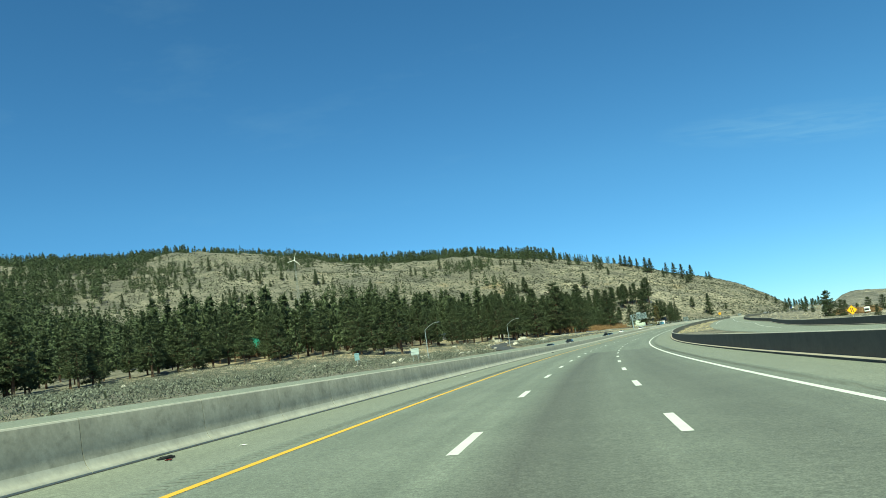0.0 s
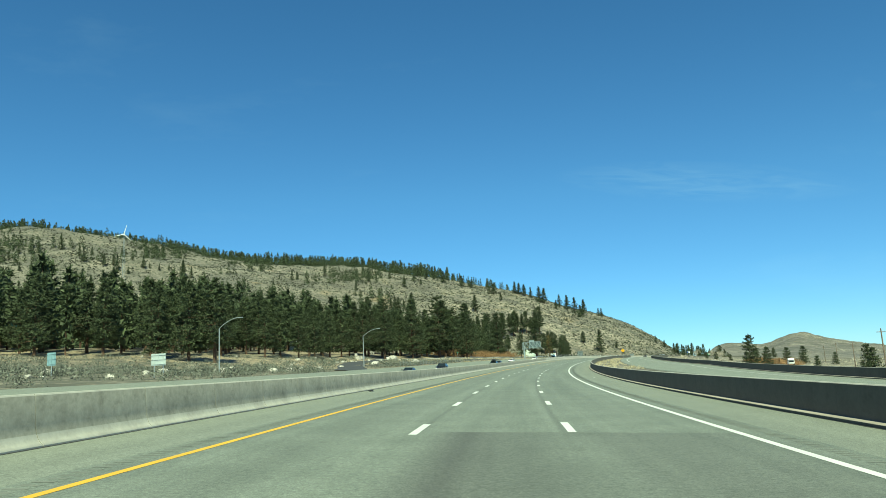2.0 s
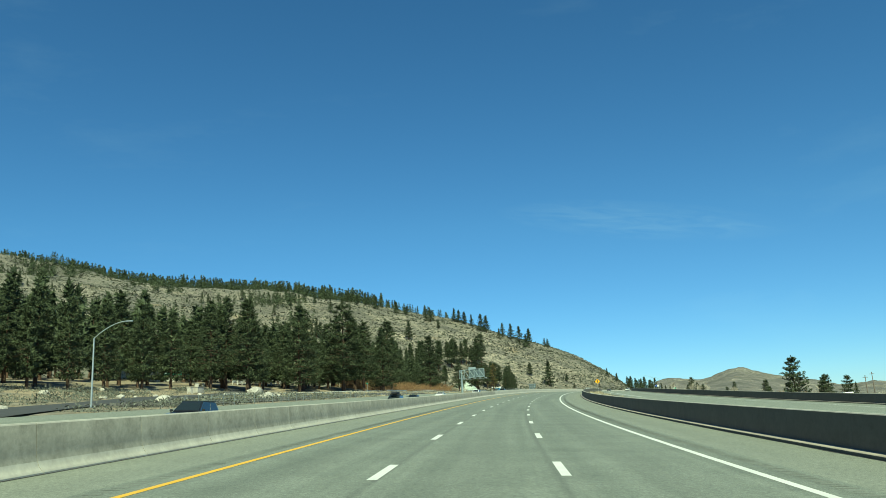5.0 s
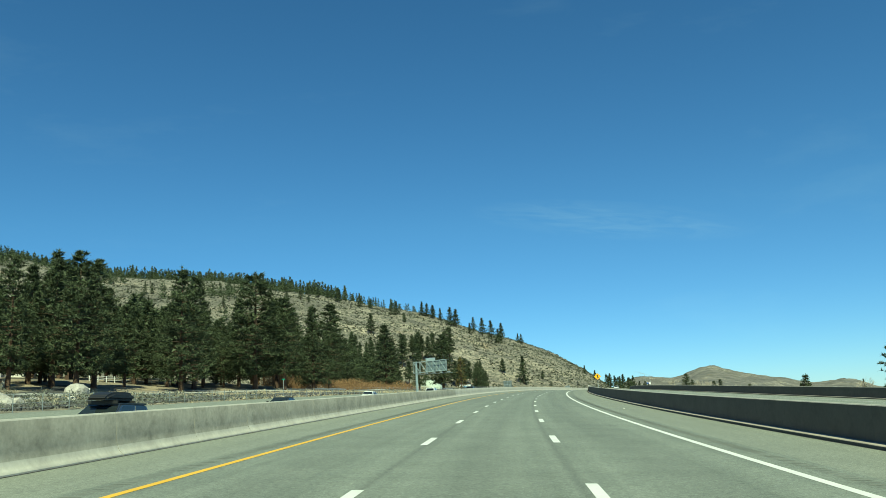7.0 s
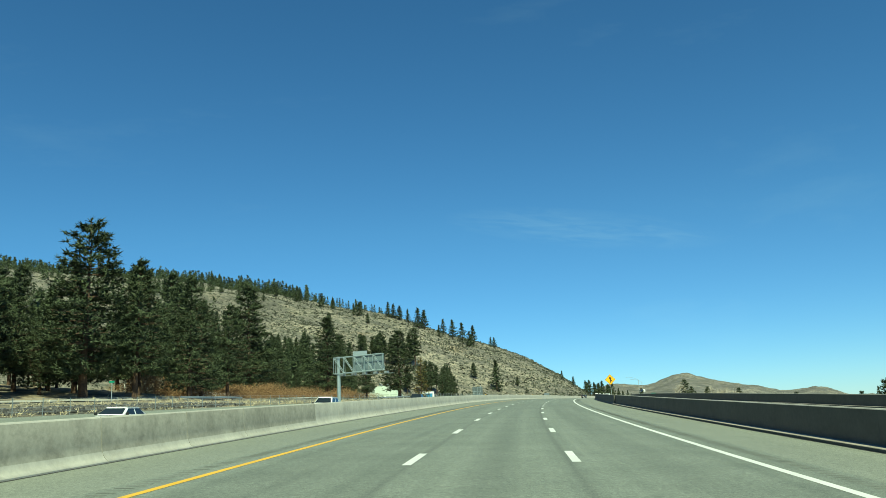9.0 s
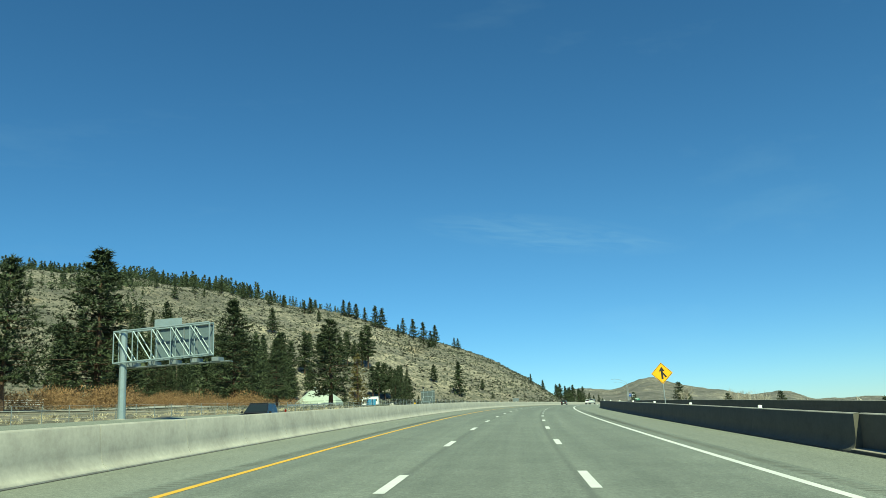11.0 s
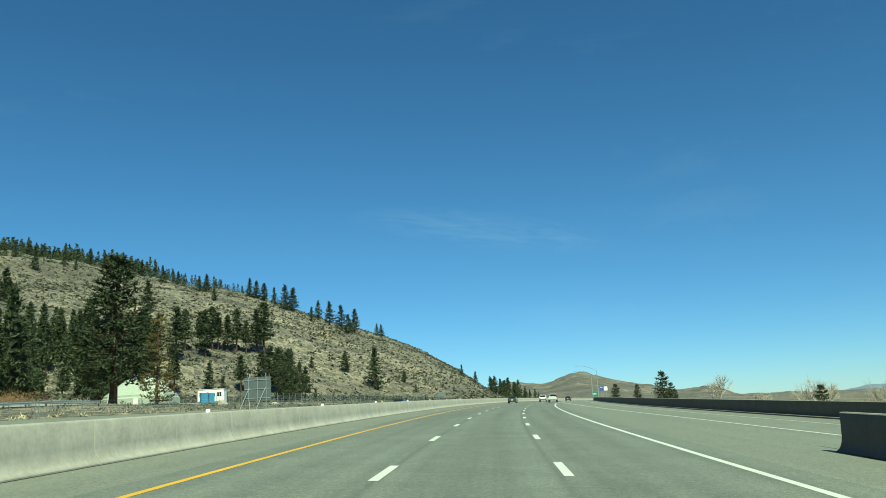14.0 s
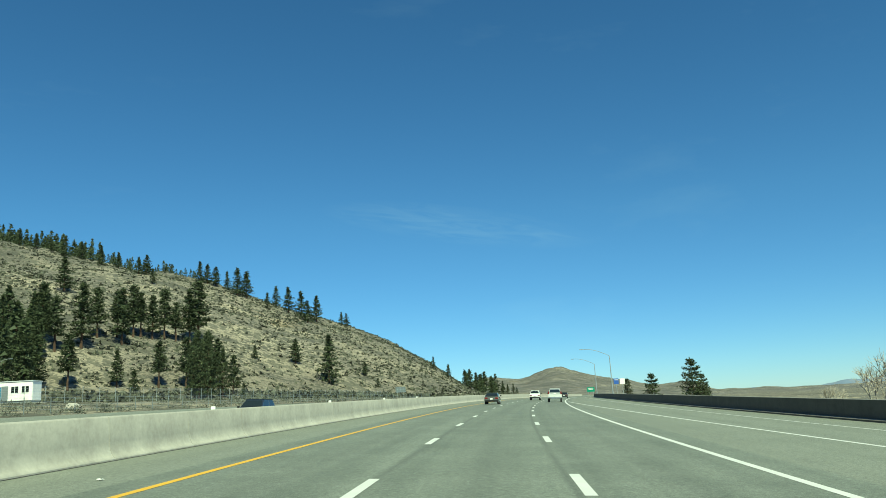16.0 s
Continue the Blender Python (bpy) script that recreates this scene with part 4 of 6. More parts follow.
for _ in range(6000):
    s = rng.uniform(-60, 300)
    x, y = plan(s, forest_edge(s) - 8 - 250 * rng.rand() ** 1.1)
    if len(spots) < 340 and free(x, y, 5.4):
        spots.append((x, y, rng.uniform(14, 21), rng.uniform(0, 6.28), rng.randint(2)))
joined_trees("field_forest", spots, "dense dark pine forest beyond the sage field", DISTANT, 25)

# a dense belt of pines where the hill begins to rise
spots = []
for _ in range(3000):
    x = rng.uniform(-95, 28)
    y = 822 + 0.27 * x + rng.uniform(-16, 22) + 0.2 * abs(x + 20)
    if len(spots) < 60 and free(x, y, 4.8):
        spots.append((x, y, rng.uniform(15, 25), rng.uniform(0, 6.28), rng.randint(3)))
joined_trees("belt_forest", spots, "dense belt of dark pines along the foot of the hill", MID, 25, 1.1)

# pines at the hill's foot and on its slope: x, y, height
HILL = "hillside pines"
SLOPE_PINES = [(-69, 906, 16), (-65, 902, 16), (-60, 916, 11), (-52, 921, 19), (-49, 918, 14), (-74, 912, 12), (-58, 1198, 14), (-45, 1196, 13), (-34, 1198, 10), (-20, 1178, 18), (20, 949, 19), (-21, 1266, 15), (7, 1178, 16), (21, 1171, 13), (43, 1095, 13), (49, 1092, 15), (56, 1053, 11), (84, 1180, 18), (90, 1179, 17), (97, 1175, 17), (106, 1172, 16), (113, 1125, 22), (120, 1128, 22), (136, 1128, 13), (146, 1168, 18), (155, 1156, 22), (165, 1152, 23), (163, 1092, 17), (179, 1162, 23), (204, 1187, 12), (210, 1196, 12), (136, 915, 13), (150, 893, 24), (115, 905, 7), (174, 926, 8), (177, 907, 5)]
for i, (x, y, h) in enumerate(SLOPE_PINES):
    PLACED.append((x, y))
    pine(SMALL[i % 3], 12, x, y, h, "dark pine on the dry slope below the skyline", HILL, 1.4 + 0.1 * (i % 4), i * 71)
BENCH_PINES = [(34, 800, 23), (30, 848, 25), (38, 801, 19), (36, 842, 22), (47, 807, 20), (44, 852, 27), (47, 872, 22), (54, 881, 21), (57, 872, 25), (60, 888, 24), (63, 891, 21), (68, 892, 21), (73, 898, 24), (78, 899, 19), (84, 907, 26), (88, 907, 31), (85, 837, 21), (89, 840, 24), (93, 843, 23), (97, 845, 21), (61, 822, 14), (67, 822, 9), (75, 832, 18), (102, 791, 14), (105, 779, 5)]
for i, (x, y, h) in enumerate(BENCH_PINES):
    PLACED.append((x, y))
    pine(BENCH[i % 3] if h > 12 else SMALL[i % 3], 25 if h > 12 else 12, x, y, h, "dark pine at the foot of the hill above the yard", HILL, 1.45, i * 53)
for i, (s, l, h) in enumerate(((728, -99, 17), (736, -105, 19), (742, -104, 21), (748, -108, 21), (753, -112, 19), (758, -108, 16))):
    x, y = plan(s, l)
    pine(BIG[i % 5], 25, x, y, h, "dense dark pine at the foot of the hill", HILL, 0.95, s * 11)
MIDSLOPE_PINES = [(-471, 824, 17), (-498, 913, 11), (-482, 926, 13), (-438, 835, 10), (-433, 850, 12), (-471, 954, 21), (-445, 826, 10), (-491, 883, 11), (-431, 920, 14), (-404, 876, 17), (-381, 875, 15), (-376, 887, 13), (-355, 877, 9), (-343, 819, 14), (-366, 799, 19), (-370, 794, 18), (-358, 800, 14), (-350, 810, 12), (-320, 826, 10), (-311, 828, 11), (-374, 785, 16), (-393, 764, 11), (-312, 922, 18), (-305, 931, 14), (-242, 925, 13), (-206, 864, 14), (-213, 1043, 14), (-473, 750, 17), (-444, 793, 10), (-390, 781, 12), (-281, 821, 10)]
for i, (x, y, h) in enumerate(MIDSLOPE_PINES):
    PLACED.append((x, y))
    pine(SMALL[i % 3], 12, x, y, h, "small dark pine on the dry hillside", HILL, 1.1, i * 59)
HIGH_PINES = [(-436, 960, 12), (-400, 910, 7), (-368, 879, 17), (-351, 907, 16), (-339, 922, 9), (-348, 917, 7), (-332, 933, 8), (-314, 929, 19), (-369, 920, 9), (-208, 1050, 12), (-227, 1032, 6), (-188, 1143, 20), (-114, 1049, 15), (-123, 990, 13), (-156, 1102, 11), (-68, 1048, 17), (-48, 1085, 9), (-58, 1096, 18), (-89, 1077, 13)]
for i, (x, y, h) in enumerate(HIGH_PINES):
    PLACED.append((x, y))
    pine(SMALL[i % 3], 12, x, y, h, "small dark pine high on the hillside", HILL, 1.1, i * 83)
for i, (x, y, h) in enumerate(((270, 1046, 12.5), (278, 1059, 15), (287, 1071, 15), (306, 1118, 16), (330, 1173, 20), (342, 1190, 16), (374, 1263, 20), (384, 1270, 10), (413, 1313, 11), (424, 1330, 7),
                               (262, 1060, 10), (255, 1075, 9), (283, 1082, 12), (297, 1098, 14), (316, 1142, 17), (322, 1160, 14), (352, 1215, 17), (362, 1238, 15), (392, 1290, 13), (402, 1302, 10))):
    pine(SMALL[i % 3], 12, x, y, h, "dark pine in the row beyond the hill's nose", HILL, 1.5, i * 47)

# the wooded crest, too many to count
spots = []
for _ in range(30000):
    phi = rng.uniform(-64, 3.0)
    ridge = float(np.interp(phi, [-60, -30, -22, -6, 2, 10, 18], [1380, 1330, 1220, 1110, 1010, 1010, 960]))
    x, y = by_bearing(phi, 1000)
    clump = noise.noise(Vector((phi * 0.35, 0.0, 7.0)))
    deep = 60 + 110 * max(0.0, 0.5 + clump)
    r = ridge + 25 - rng.rand() ** 1.6 * deep
    keep = float(np.interp(phi, [-60, -33, -30, -8, -3, 0, 3], [1, 0.9, 1, 1, 0.5, 0.25, 0.06]))
    if rng.rand() < keep and len(spots) < 1900:
        x, y = by_bearing(phi, r)
        spots.append((x, y, rng.uniform(13, 24) if phi < -3 else rng.uniform(10, 16), rng.uniform(0, 6.28), rng.randint(3)))
joined_trees("crest_forest", spots, "dense dark pines along the crest of the hill", CREST, 12, 1.15)

# the wooded flank, open again below a slanting edge
spots = []
for _ in range(20000):
    phi, r = rng.uniform(-68, -38.5), 520 + 850 * rng.rand() ** 1.25
    edge = float(np.interp(phi, [-68, -59, -54.8, -49.8, -46, -41.8, -39.5], [540, 610, 650, 731, 814, 984, 1150]))
    inside = r > edge + 90 * noise.noise(Vector((phi * 0.5, r * 0.01, 1.0)))
    if rng.rand() < (1.0 if inside else 0.02) and len(spots) < 2000:
        x, y = by_bearing(phi, r)
        spots.append((x, y, rng.uniform(13, 20), rng.uniform(0, 6.28), rng.randint(2)))
for _ in range(4000):
    phi, r = rng.uniform(-69, -40), rng.uniform(310, 610)
    x, y = by_bearing(phi, r)
    if len(spots) < 2900 and free(x, y, 5.6):
        spots.append((x, y, rng.uniform(16, 23), rng.uniform(0, 6.28), rng.randint(2)))
joined_trees("flank_forest", spots, "dense dark pines covering the shaded flank of the hill", FLANK, 12, 1.2)

# single pines scattered over the slope
spots = []
for _ in range(6000):
    phi, r = rng.uniform(-46, -8), rng.uniform(560, 1150)
    x, y = by_bearing(phi, r)
    if noise.noise(Vector((x * 0.011, y * 0.011, 4.0))) > rng.uniform(0.05, 0.6) and len(spots) < 420 and free(x, y, 7):
        spots.append((x, y, rng.uniform(9, 17), rng.uniform(0, 6.28), rng.randint(2)))
joined_trees("slope_pines", spots, "scattered dark pines across the dry slope", FLANK, 12, 1.25)

# young pines standing in the sage: x, y, height
for i, (x, y, h) in enumerate(((-112.3, 166.9, 2.8), (-48.2, 72.8, 0.9), (-35.0, 47.0, 1.0), (-179.2, 253.8, 8.3), (-47.5, 59.9, 0.8), (-117.4, 228.5, 7.8))):
    pine(SMALL[i % 3], 12, x, y, h, "young bushy pine in the sagebrush", "young pines", 1.3, i * 97)

# trees in the valley on the other side
VALLEY = "valley trees"
for s, l, h, k in ((377, 61.5, 11.5, 0), (366, 66, 7, 2), (517, 75, 4.5, 1), (426, 86, 7.5, 2), (323, 74.5, 4.5, 1), (546, 49.3, 4.6, 0), (509, 58, 4, 1), (426, 98, 5, 2), (712, 33.8, 9.3, 2), (717, 36.5, 6, 0), (722, 38, 4, 0), (642, 18.3, 4.3, 2), (574, 42, 4.0, 0), (1090, 16, 12, 1), (480, 70, 7, 1), (430, 80, 7, 2), (330, 90, 8, 1), (300, 84, 7, 0)):
    x, y = plan(s, l)
    pine(ROUND[k % 2], 12, x, y, h, "broad dark pine in the valley beside the ramp", VALLEY, 1.2, s * 5)
for _ in range(9):
    x, y = plan(rng.uniform(300, 900), rng.uniform(90, 320))
    pine(SMALL[rng.randint(3)], 12, x, y, rng.uniform(5, 10), "dark pine far down in the valley", VALLEY, 1.1, rng.uniform(0, 360))


def bare_tree(s, l, height, seed):
    rng = np.random.RandomState(seed)
    bm = fresh()
    def grow(p, d, ln, r, level):
        q = p + d * ln
        rod(bm, p, q, r, r * 0.62, 5 if level < 2 else 3)
        if level == 4:
            return
        for _ in range(5):
            turn = Vector(rng.normal(0, 0.42, 3))
            grow(p.lerp(q, rng.uniform(0.55, 1.0)), (d + turn + Vector((0, 0, 0.12))).normalized(), ln * rng.uniform(0.55, 0.78), r * 0.55, level + 1)
    for k in range(4):
        turn = rng.uniform(0, 6.283)
        lean = Vector((math.cos(turn) * 0.42, math.sin(turn) * 0.42, 1)).normalized()
        grow(Vector((math.cos(turn) * 0.2, math.sin(turn) * 0.2, -0.3)), lean, height * rng.uniform(0.3, 0.4), height * 0.011, 1)
    x, y = plan(s, l)
    ob = base_of("bare_tree", pose(x, y, ground_at(x, y)), "leafless pale cottonwood tree with fine twigs", "tree", VALLEY)
    part("twig_crown", bm, TWIG, ob)


for i, (s, l, h) in enumerate(((600, 33, 7.2), (592, 47, 8.4), (586, 45, 7.4), (700, 60, 8), (520, 95, 8), (575, 50.6, 7.4))):
    bare_tree(s, l, h, 60 + i)


# ---- shrubs and grass, past counting ----
def shrubs(name, xy, size, per, material, label, up=0.55, narrow=0.3, sink=0.05, leaf=0.42, shell=(0.2, 0.75)):
    rng = np.random.RandomState(len(xy))
    z = heights(xy[:, 0], xy[:, 1])
    sizes = size * rng.uniform(0.5, 1.0, len(xy)) ** 1.2 * rng.choice([0.8, 1.2, 1.45], len(xy))
    c = np.repeat(np.column_stack([xy, z - sink]), per, 0)
    k = np.repeat(sizes, per)
    d = unit(rng.normal(0, 1, c.shape) + np.array([0, 0, up]))
    d[:, 2] = np.abs(d[:, 2])
    c = c + d * k[:, None] * rng.uniform(*shell, (len(c), 1)) * np.array([1, 1, 0.75])
    q = blades(rng, c, k * leaf, d * 1.2, 1, narrow, 0.8, d + np.array([0, 0, 0.25]))
    return thing(name, loose_mesh(name, q, material), [], label, "shrubs", kind="stuff")


def field(n, s0, s1, near, far, seed, keep=None):
    rng = np.random.RandomState(seed)
    out = []
    while len(out) < n:
        s = rng.uniform(s0, s1)
        a, b = near(s), far(s)
        l = a + (b - a) * rng.rand() ** 1.15
        p = on_road(s, l)
        if keep is None or keep(p.x, p.y, s, l, rng):
            out.append((p.x, p.y))
    return np.array(out)


DRIVE = [(206, -34.6), (214, -36.6), (222, -39), (236, -44), (254, -50), (272, -55.5), (289, -60), (308, -63.5), (330, -67), (348, -73), (362, -82)]


def off_drive(s, l):
    return abs(l - float(np.interp(s, [p[0] for p in DRIVE], [p[1] for p in DRIVE]))) > 4.2 or not 204 < s < 364


patchy = lambda x, y, s, l, rng: off_drive(s, l) and noise.noise(Vector((x * 0.05, y * 0.05, 1.0))) > rng.uniform(-0.75, 0.25)
shrubs("sagebrush", field(5600, 5, 340, lambda s: -35.2, lambda s: forest_edge(s) - 6, 1, lambda x, y, s, l, rng: patchy(x, y, s, l, rng) and rng.rand() < np.interp(s, [170, 230], [1.0, 0.4])), 1.5, 52, SAGE, "grey-green sagebrush covering the roadside field", 0.4, 0.32, 0.1, 0.125, (0.5, 0.85))
shrubs("sagebrush_verge", field(3000, 470, 860, lambda s: -36, lambda s: -80, 2, patchy), 0.95, 26, SAGE, "grey-green sagebrush along the fenced verge", 0.5, 0.26, 0.1, 0.2)
shrubs("dry_grass", field(900, 300, 540, lambda s: -35.5, lambda s: -45, 3, patchy), 0.55, 16, STRAW, "pale yellow clumps of dry grass along the fence", 1.6, 0.12)
shrubs("dry_grass_lot", field(700, 285, 440, lambda s: -46.5, lambda s: -72, 13, patchy), 0.6, 16, STRAW, "pale dry grass in the dirt before the pines", 1.4, 0.12)
shrubs("dry_grass_gore", field(420, 205, 400, lambda s: 10.6, lambda s: max(ramp_left(s) - 0.5, 11.5), 4), 0.6, 18, STRAW, "pale dry grass between barrier and ramp", 1.4, 0.14)
shrubs("willow_thicket", field(125, 440, 572, lambda s: -72, lambda s: -86, 5), 4.4, 950, WILLOW, "rust-brown leafless willow thicket behind the side road", 0.3, 0.13, 0.05, 0.065, (0.55, 0.92))
shrubs("pale_brush", field(420, 560, 650, lambda s: -88, lambda s: -150, 15), 2.4, 60, SAGE_PALE, "pale grey leafless brush before the hillside pines", 0.4, 0.2, 0.1, 0.16, (0.5, 0.9))
shrubs("valley_willow", field(230, 400, 500, lambda s: 66, lambda s: 84, 9, patchy), 3.4, 80, WILLOW, "brown leafless willow brush below the ramp", 1.0, 0.1, 0.05, 0.25)
shrubs("valley_brush", field(500, 180, 560, lambda s: wall_side(s) + 8, lambda s: wall_side(s) + 130, 6, patchy), 1.5, 22, TWIG, "pale leafless brush in the valley", 1.2, 0.12)


def hill_spots(n, seed):
    rng = np.random.RandomState(seed)
    out = []
    while len(out) < n:
        phi, r = rng.uniform(-50, 20), 420 + 680 * rng.rand() ** 1.3
        x, y = by_bearing(phi, r)
        if noise.noise(Vector((x * 0.012, y * 0.012, 2.0))) + 0.5 * noise.noise(Vector((x * 0.05, y * 0.05, 5.0))) > rng.uniform(-1.0, 0.12):
            s, l = along([x], [y])
            if l[0] < -58:
                out.append((x, y))
    return np.array(out)


shrubs("hill_scrub", hill_spots(46000, 7), 1.6, 5, SHRUB, "dark sage scrub dotting the hillside", 0.3, 0.62, 0.2, 0.62)

# ---- roadside things ----
def stand(x, y, up=0.0, turn=0.0):
    """A pose upright on the ground."""
    return pose(x, y, ground_at(x, y) + up, 0, 0, turn)


def street_lamp(s, l, height, reach, on_wall=False):
    """A galvanised mast whose curved arm reaches over the road; reach > 0 goes to the right."""
    p = on_road(s, l)
    z = p.z + (1.0 if on_wall else 0) if on_wall else ground_at(p.x, p.y)
    ob = base_of("street_lamp", pose(p.x, p.y, z, 0, 0, -math.degrees(heading(s))), "galvanised street lamp with a long curved arm", "street lamp", "street lamps")
    pole = rod(fresh(), (0, 0, 0), (0, 0, height - 1.6), 0.11, 0.07, 10)
    part("pole", pole, GALV, ob)
    part("base_plate", box(fresh(), 0.4, 0.4, 0.05, pose(0, 0, 0.025), 0.01), STEEL_DULL, ob)
    bm = fresh()
    pts = [Vector((reach * t, 0, height - 1.6 + 1.6 * math.sin(t * 1.5708) ** 0.9)) for t in np.linspace(0, 1, 9)]
    for a, b in zip(pts, pts[1:]):
        rod(bm, a, b, 0.05, 0.045, 6)
    part("arm", bm, GALV, ob)
    head = box(fresh(), 0.75, 0.3, 0.13, pose(reach + 0.3 * (1 if reach > 0 else -1), 0, height - 0.03), 0.04)
    part("luminaire", head, GALV, ob, "flat grey luminaire head")
    return ob


street_lamp(184, -49.6, 8.6, 3.4)
street_lamp(244, -43.3, 8.8, 3.6)
street_lamp(679, 14.5, 8.9, -5.0, True)
street_lamp(722, 11.9, 8.9, -5.0, True)
street_lamp(668, -112, 9.0, 4.0)


def diamond_sign(s, l, centre_up, half, symbol, label):
    p = on_road(s, l)
    z0 = ground_at(p.x, p.y)
    up = p.z + centre_up - z0
    ob = base_of("road_sign", pose(p.x, p.y, z0, 0, 0, -math.degrees(heading(s))), label, "road sign")
    part("post", rod(fresh(), (0, 0.03, -0.4), (0, 0.03, up - half * 0.5), 0.04, None, 8), GALV, ob)
    d = pose(0, 0, up, 0, 45, 0)
    panel = part("panel", box(fresh(), half * 1.414, 0.012, half * 1.414, d, 0.004), SIGN_YELLOW, ob, "yellow diamond panel")
    edge = fresh()
    w = half * 1.414 * 0.94
    for a in range(4):
        box(edge, w, 0.002, 0.03, pose(0, -0.0085, up, 0, 45 + 90 * a, 0) @ pose(0, 0, w / 2))
    part("border", edge, BLACK, panel)
    bm = fresh()
    for poly in symbol:
        bm.faces.new([bm.verts.new((x * half, -0.0095, up + z * half)) for x, z in poly])
    part("symbol", bm, BLACK, panel, "black arrow symbol")
    return ob


MERGE = [[(-0.09, -0.55), (0.09, -0.55), (0.09, 0.2), (-0.09, 0.2)], [(-0.28, 0.18), (0.28, 0.18), (0, 0.62)],
         [(0.09, -0.12), (0.30, -0.42), (0.43, -0.33), (0.09, 0.12)]]
NARROW = [[(-0.25, -0.45), (-0.1, -0.45), (-0.1, 0.45), (-0.25, 0.45)], [(0.2, -0.45), (0.33, -0.45), (0.15, 0.45), (0.0, 0.45)]]
diamond_sign(429, 11.7, 3.3, 0.86, MERGE, "yellow diamond merge sign on a steel post behind the barrier")
diamond_sign(144, 39.2, 1.9, 0.84, NARROW, "yellow diamond lane sign on a steel post beside the ramp")


def panel_sign(s, l, width, height, top, face, back, label, posts=2, turn=0.0, bars=0, braces=False, tabs=False):
    """A flat sign on posts that faces the oncoming carriageway or us."""
    p = on_road(s, l)
    z0 = ground_at(p.x, p.y)
    up = top
    ob = base_of("road_sign", pose(p.x, p.y, z0, 0, 0, -math.degrees(heading(s)) + turn), label, "road sign")
    for i in range(posts):
        x = (i - (posts - 1) / 2) * width * 0.62
        part("post", rod(fresh(), (x, 0.06, -0.4), (x, 0.06, up + (0.5 if tabs else -0.05)), 0.05, None, 8), GALV, ob)
        if braces:
            part("brace", rod(fresh(), (x - 1.4, -0.9, -0.4), (x, 0.0, up * 0.72), 0.045, None, 8), GALV, ob)
        if tabs:
            part("tab", box(fresh(), 0.5, 0.03, 0.5, pose(x, 0.02, up + 0.75, 0, 20, 0), 0.01), BLACK, ob)
    panel = part("panel", box(fresh(), width, 0.03, height, pose(0, 0, up - height / 2), 0.01), face, ob)
    if back:
        for z in (0.12, 0.5, 0.88):
            part("stringer", box(fresh(), width, 0.06, 0.09, pose(0, -0.05, up - height * z), 0.01), back, panel)
        for x in (-0.33, 0, 0.33):
            part("stiffener", box(fresh(), 0.07, 0.05, height, pose(width * x, -0.04, up - height / 2), 0.01), back, panel)
    for i in range(bars):
        part("lettering_bar", box(fresh(), width * (0.7 - 0.12 * (i % 2)), 0.006, height * 0.1, pose(0, -0.019, up - height * (0.25 + 0.24 * i))), WHITE, panel)
    return ob


panel_sign(150.5, -41.2, 1.75, 1.35, 2.75, SIGN_PALE, SIGN_PALE, "pale back of a road sign on two posts in sage")
panel_sign(149, -53.4, 1.05, 1.5, 2.7, SIGN_BLUE, SIGN_BLUE, "small dull blue sign on a post in the sage", 1)
panel_sign(556, -32.0, 3.5, 3.0, 4.6, SIGN_SHADE, SIGN_BACK, "back of a large steel road sign with slanted braces", 2, braces=True, tabs=True)
panel_sign(758, -48, 3.2, 1.7, 3.4, STEEL_DULL, SIGN_BACK, "back of a far wide road sign", 2)
panel_sign(400, -58, 0.8, 0.25, 2.9, SIGN_GREEN, None, "small green street sign by the side road", 1)
panel_sign(681, 15.4, 0.95, 1.1, 4.1, SIGN_ROUTE, None, "small blue sign behind the outer barrier", 1, bars=1)
panel_sign(681, 16.6, 0.95, 1.1, 4.1, WHITE, None, "small white sign behind the outer barrier", 1)
panel_sign(800, 8.6, 2.6, 1.6, 3.6, SIGN_GREEN, None, "far green guide sign beside the freeway", 2, bars=2)


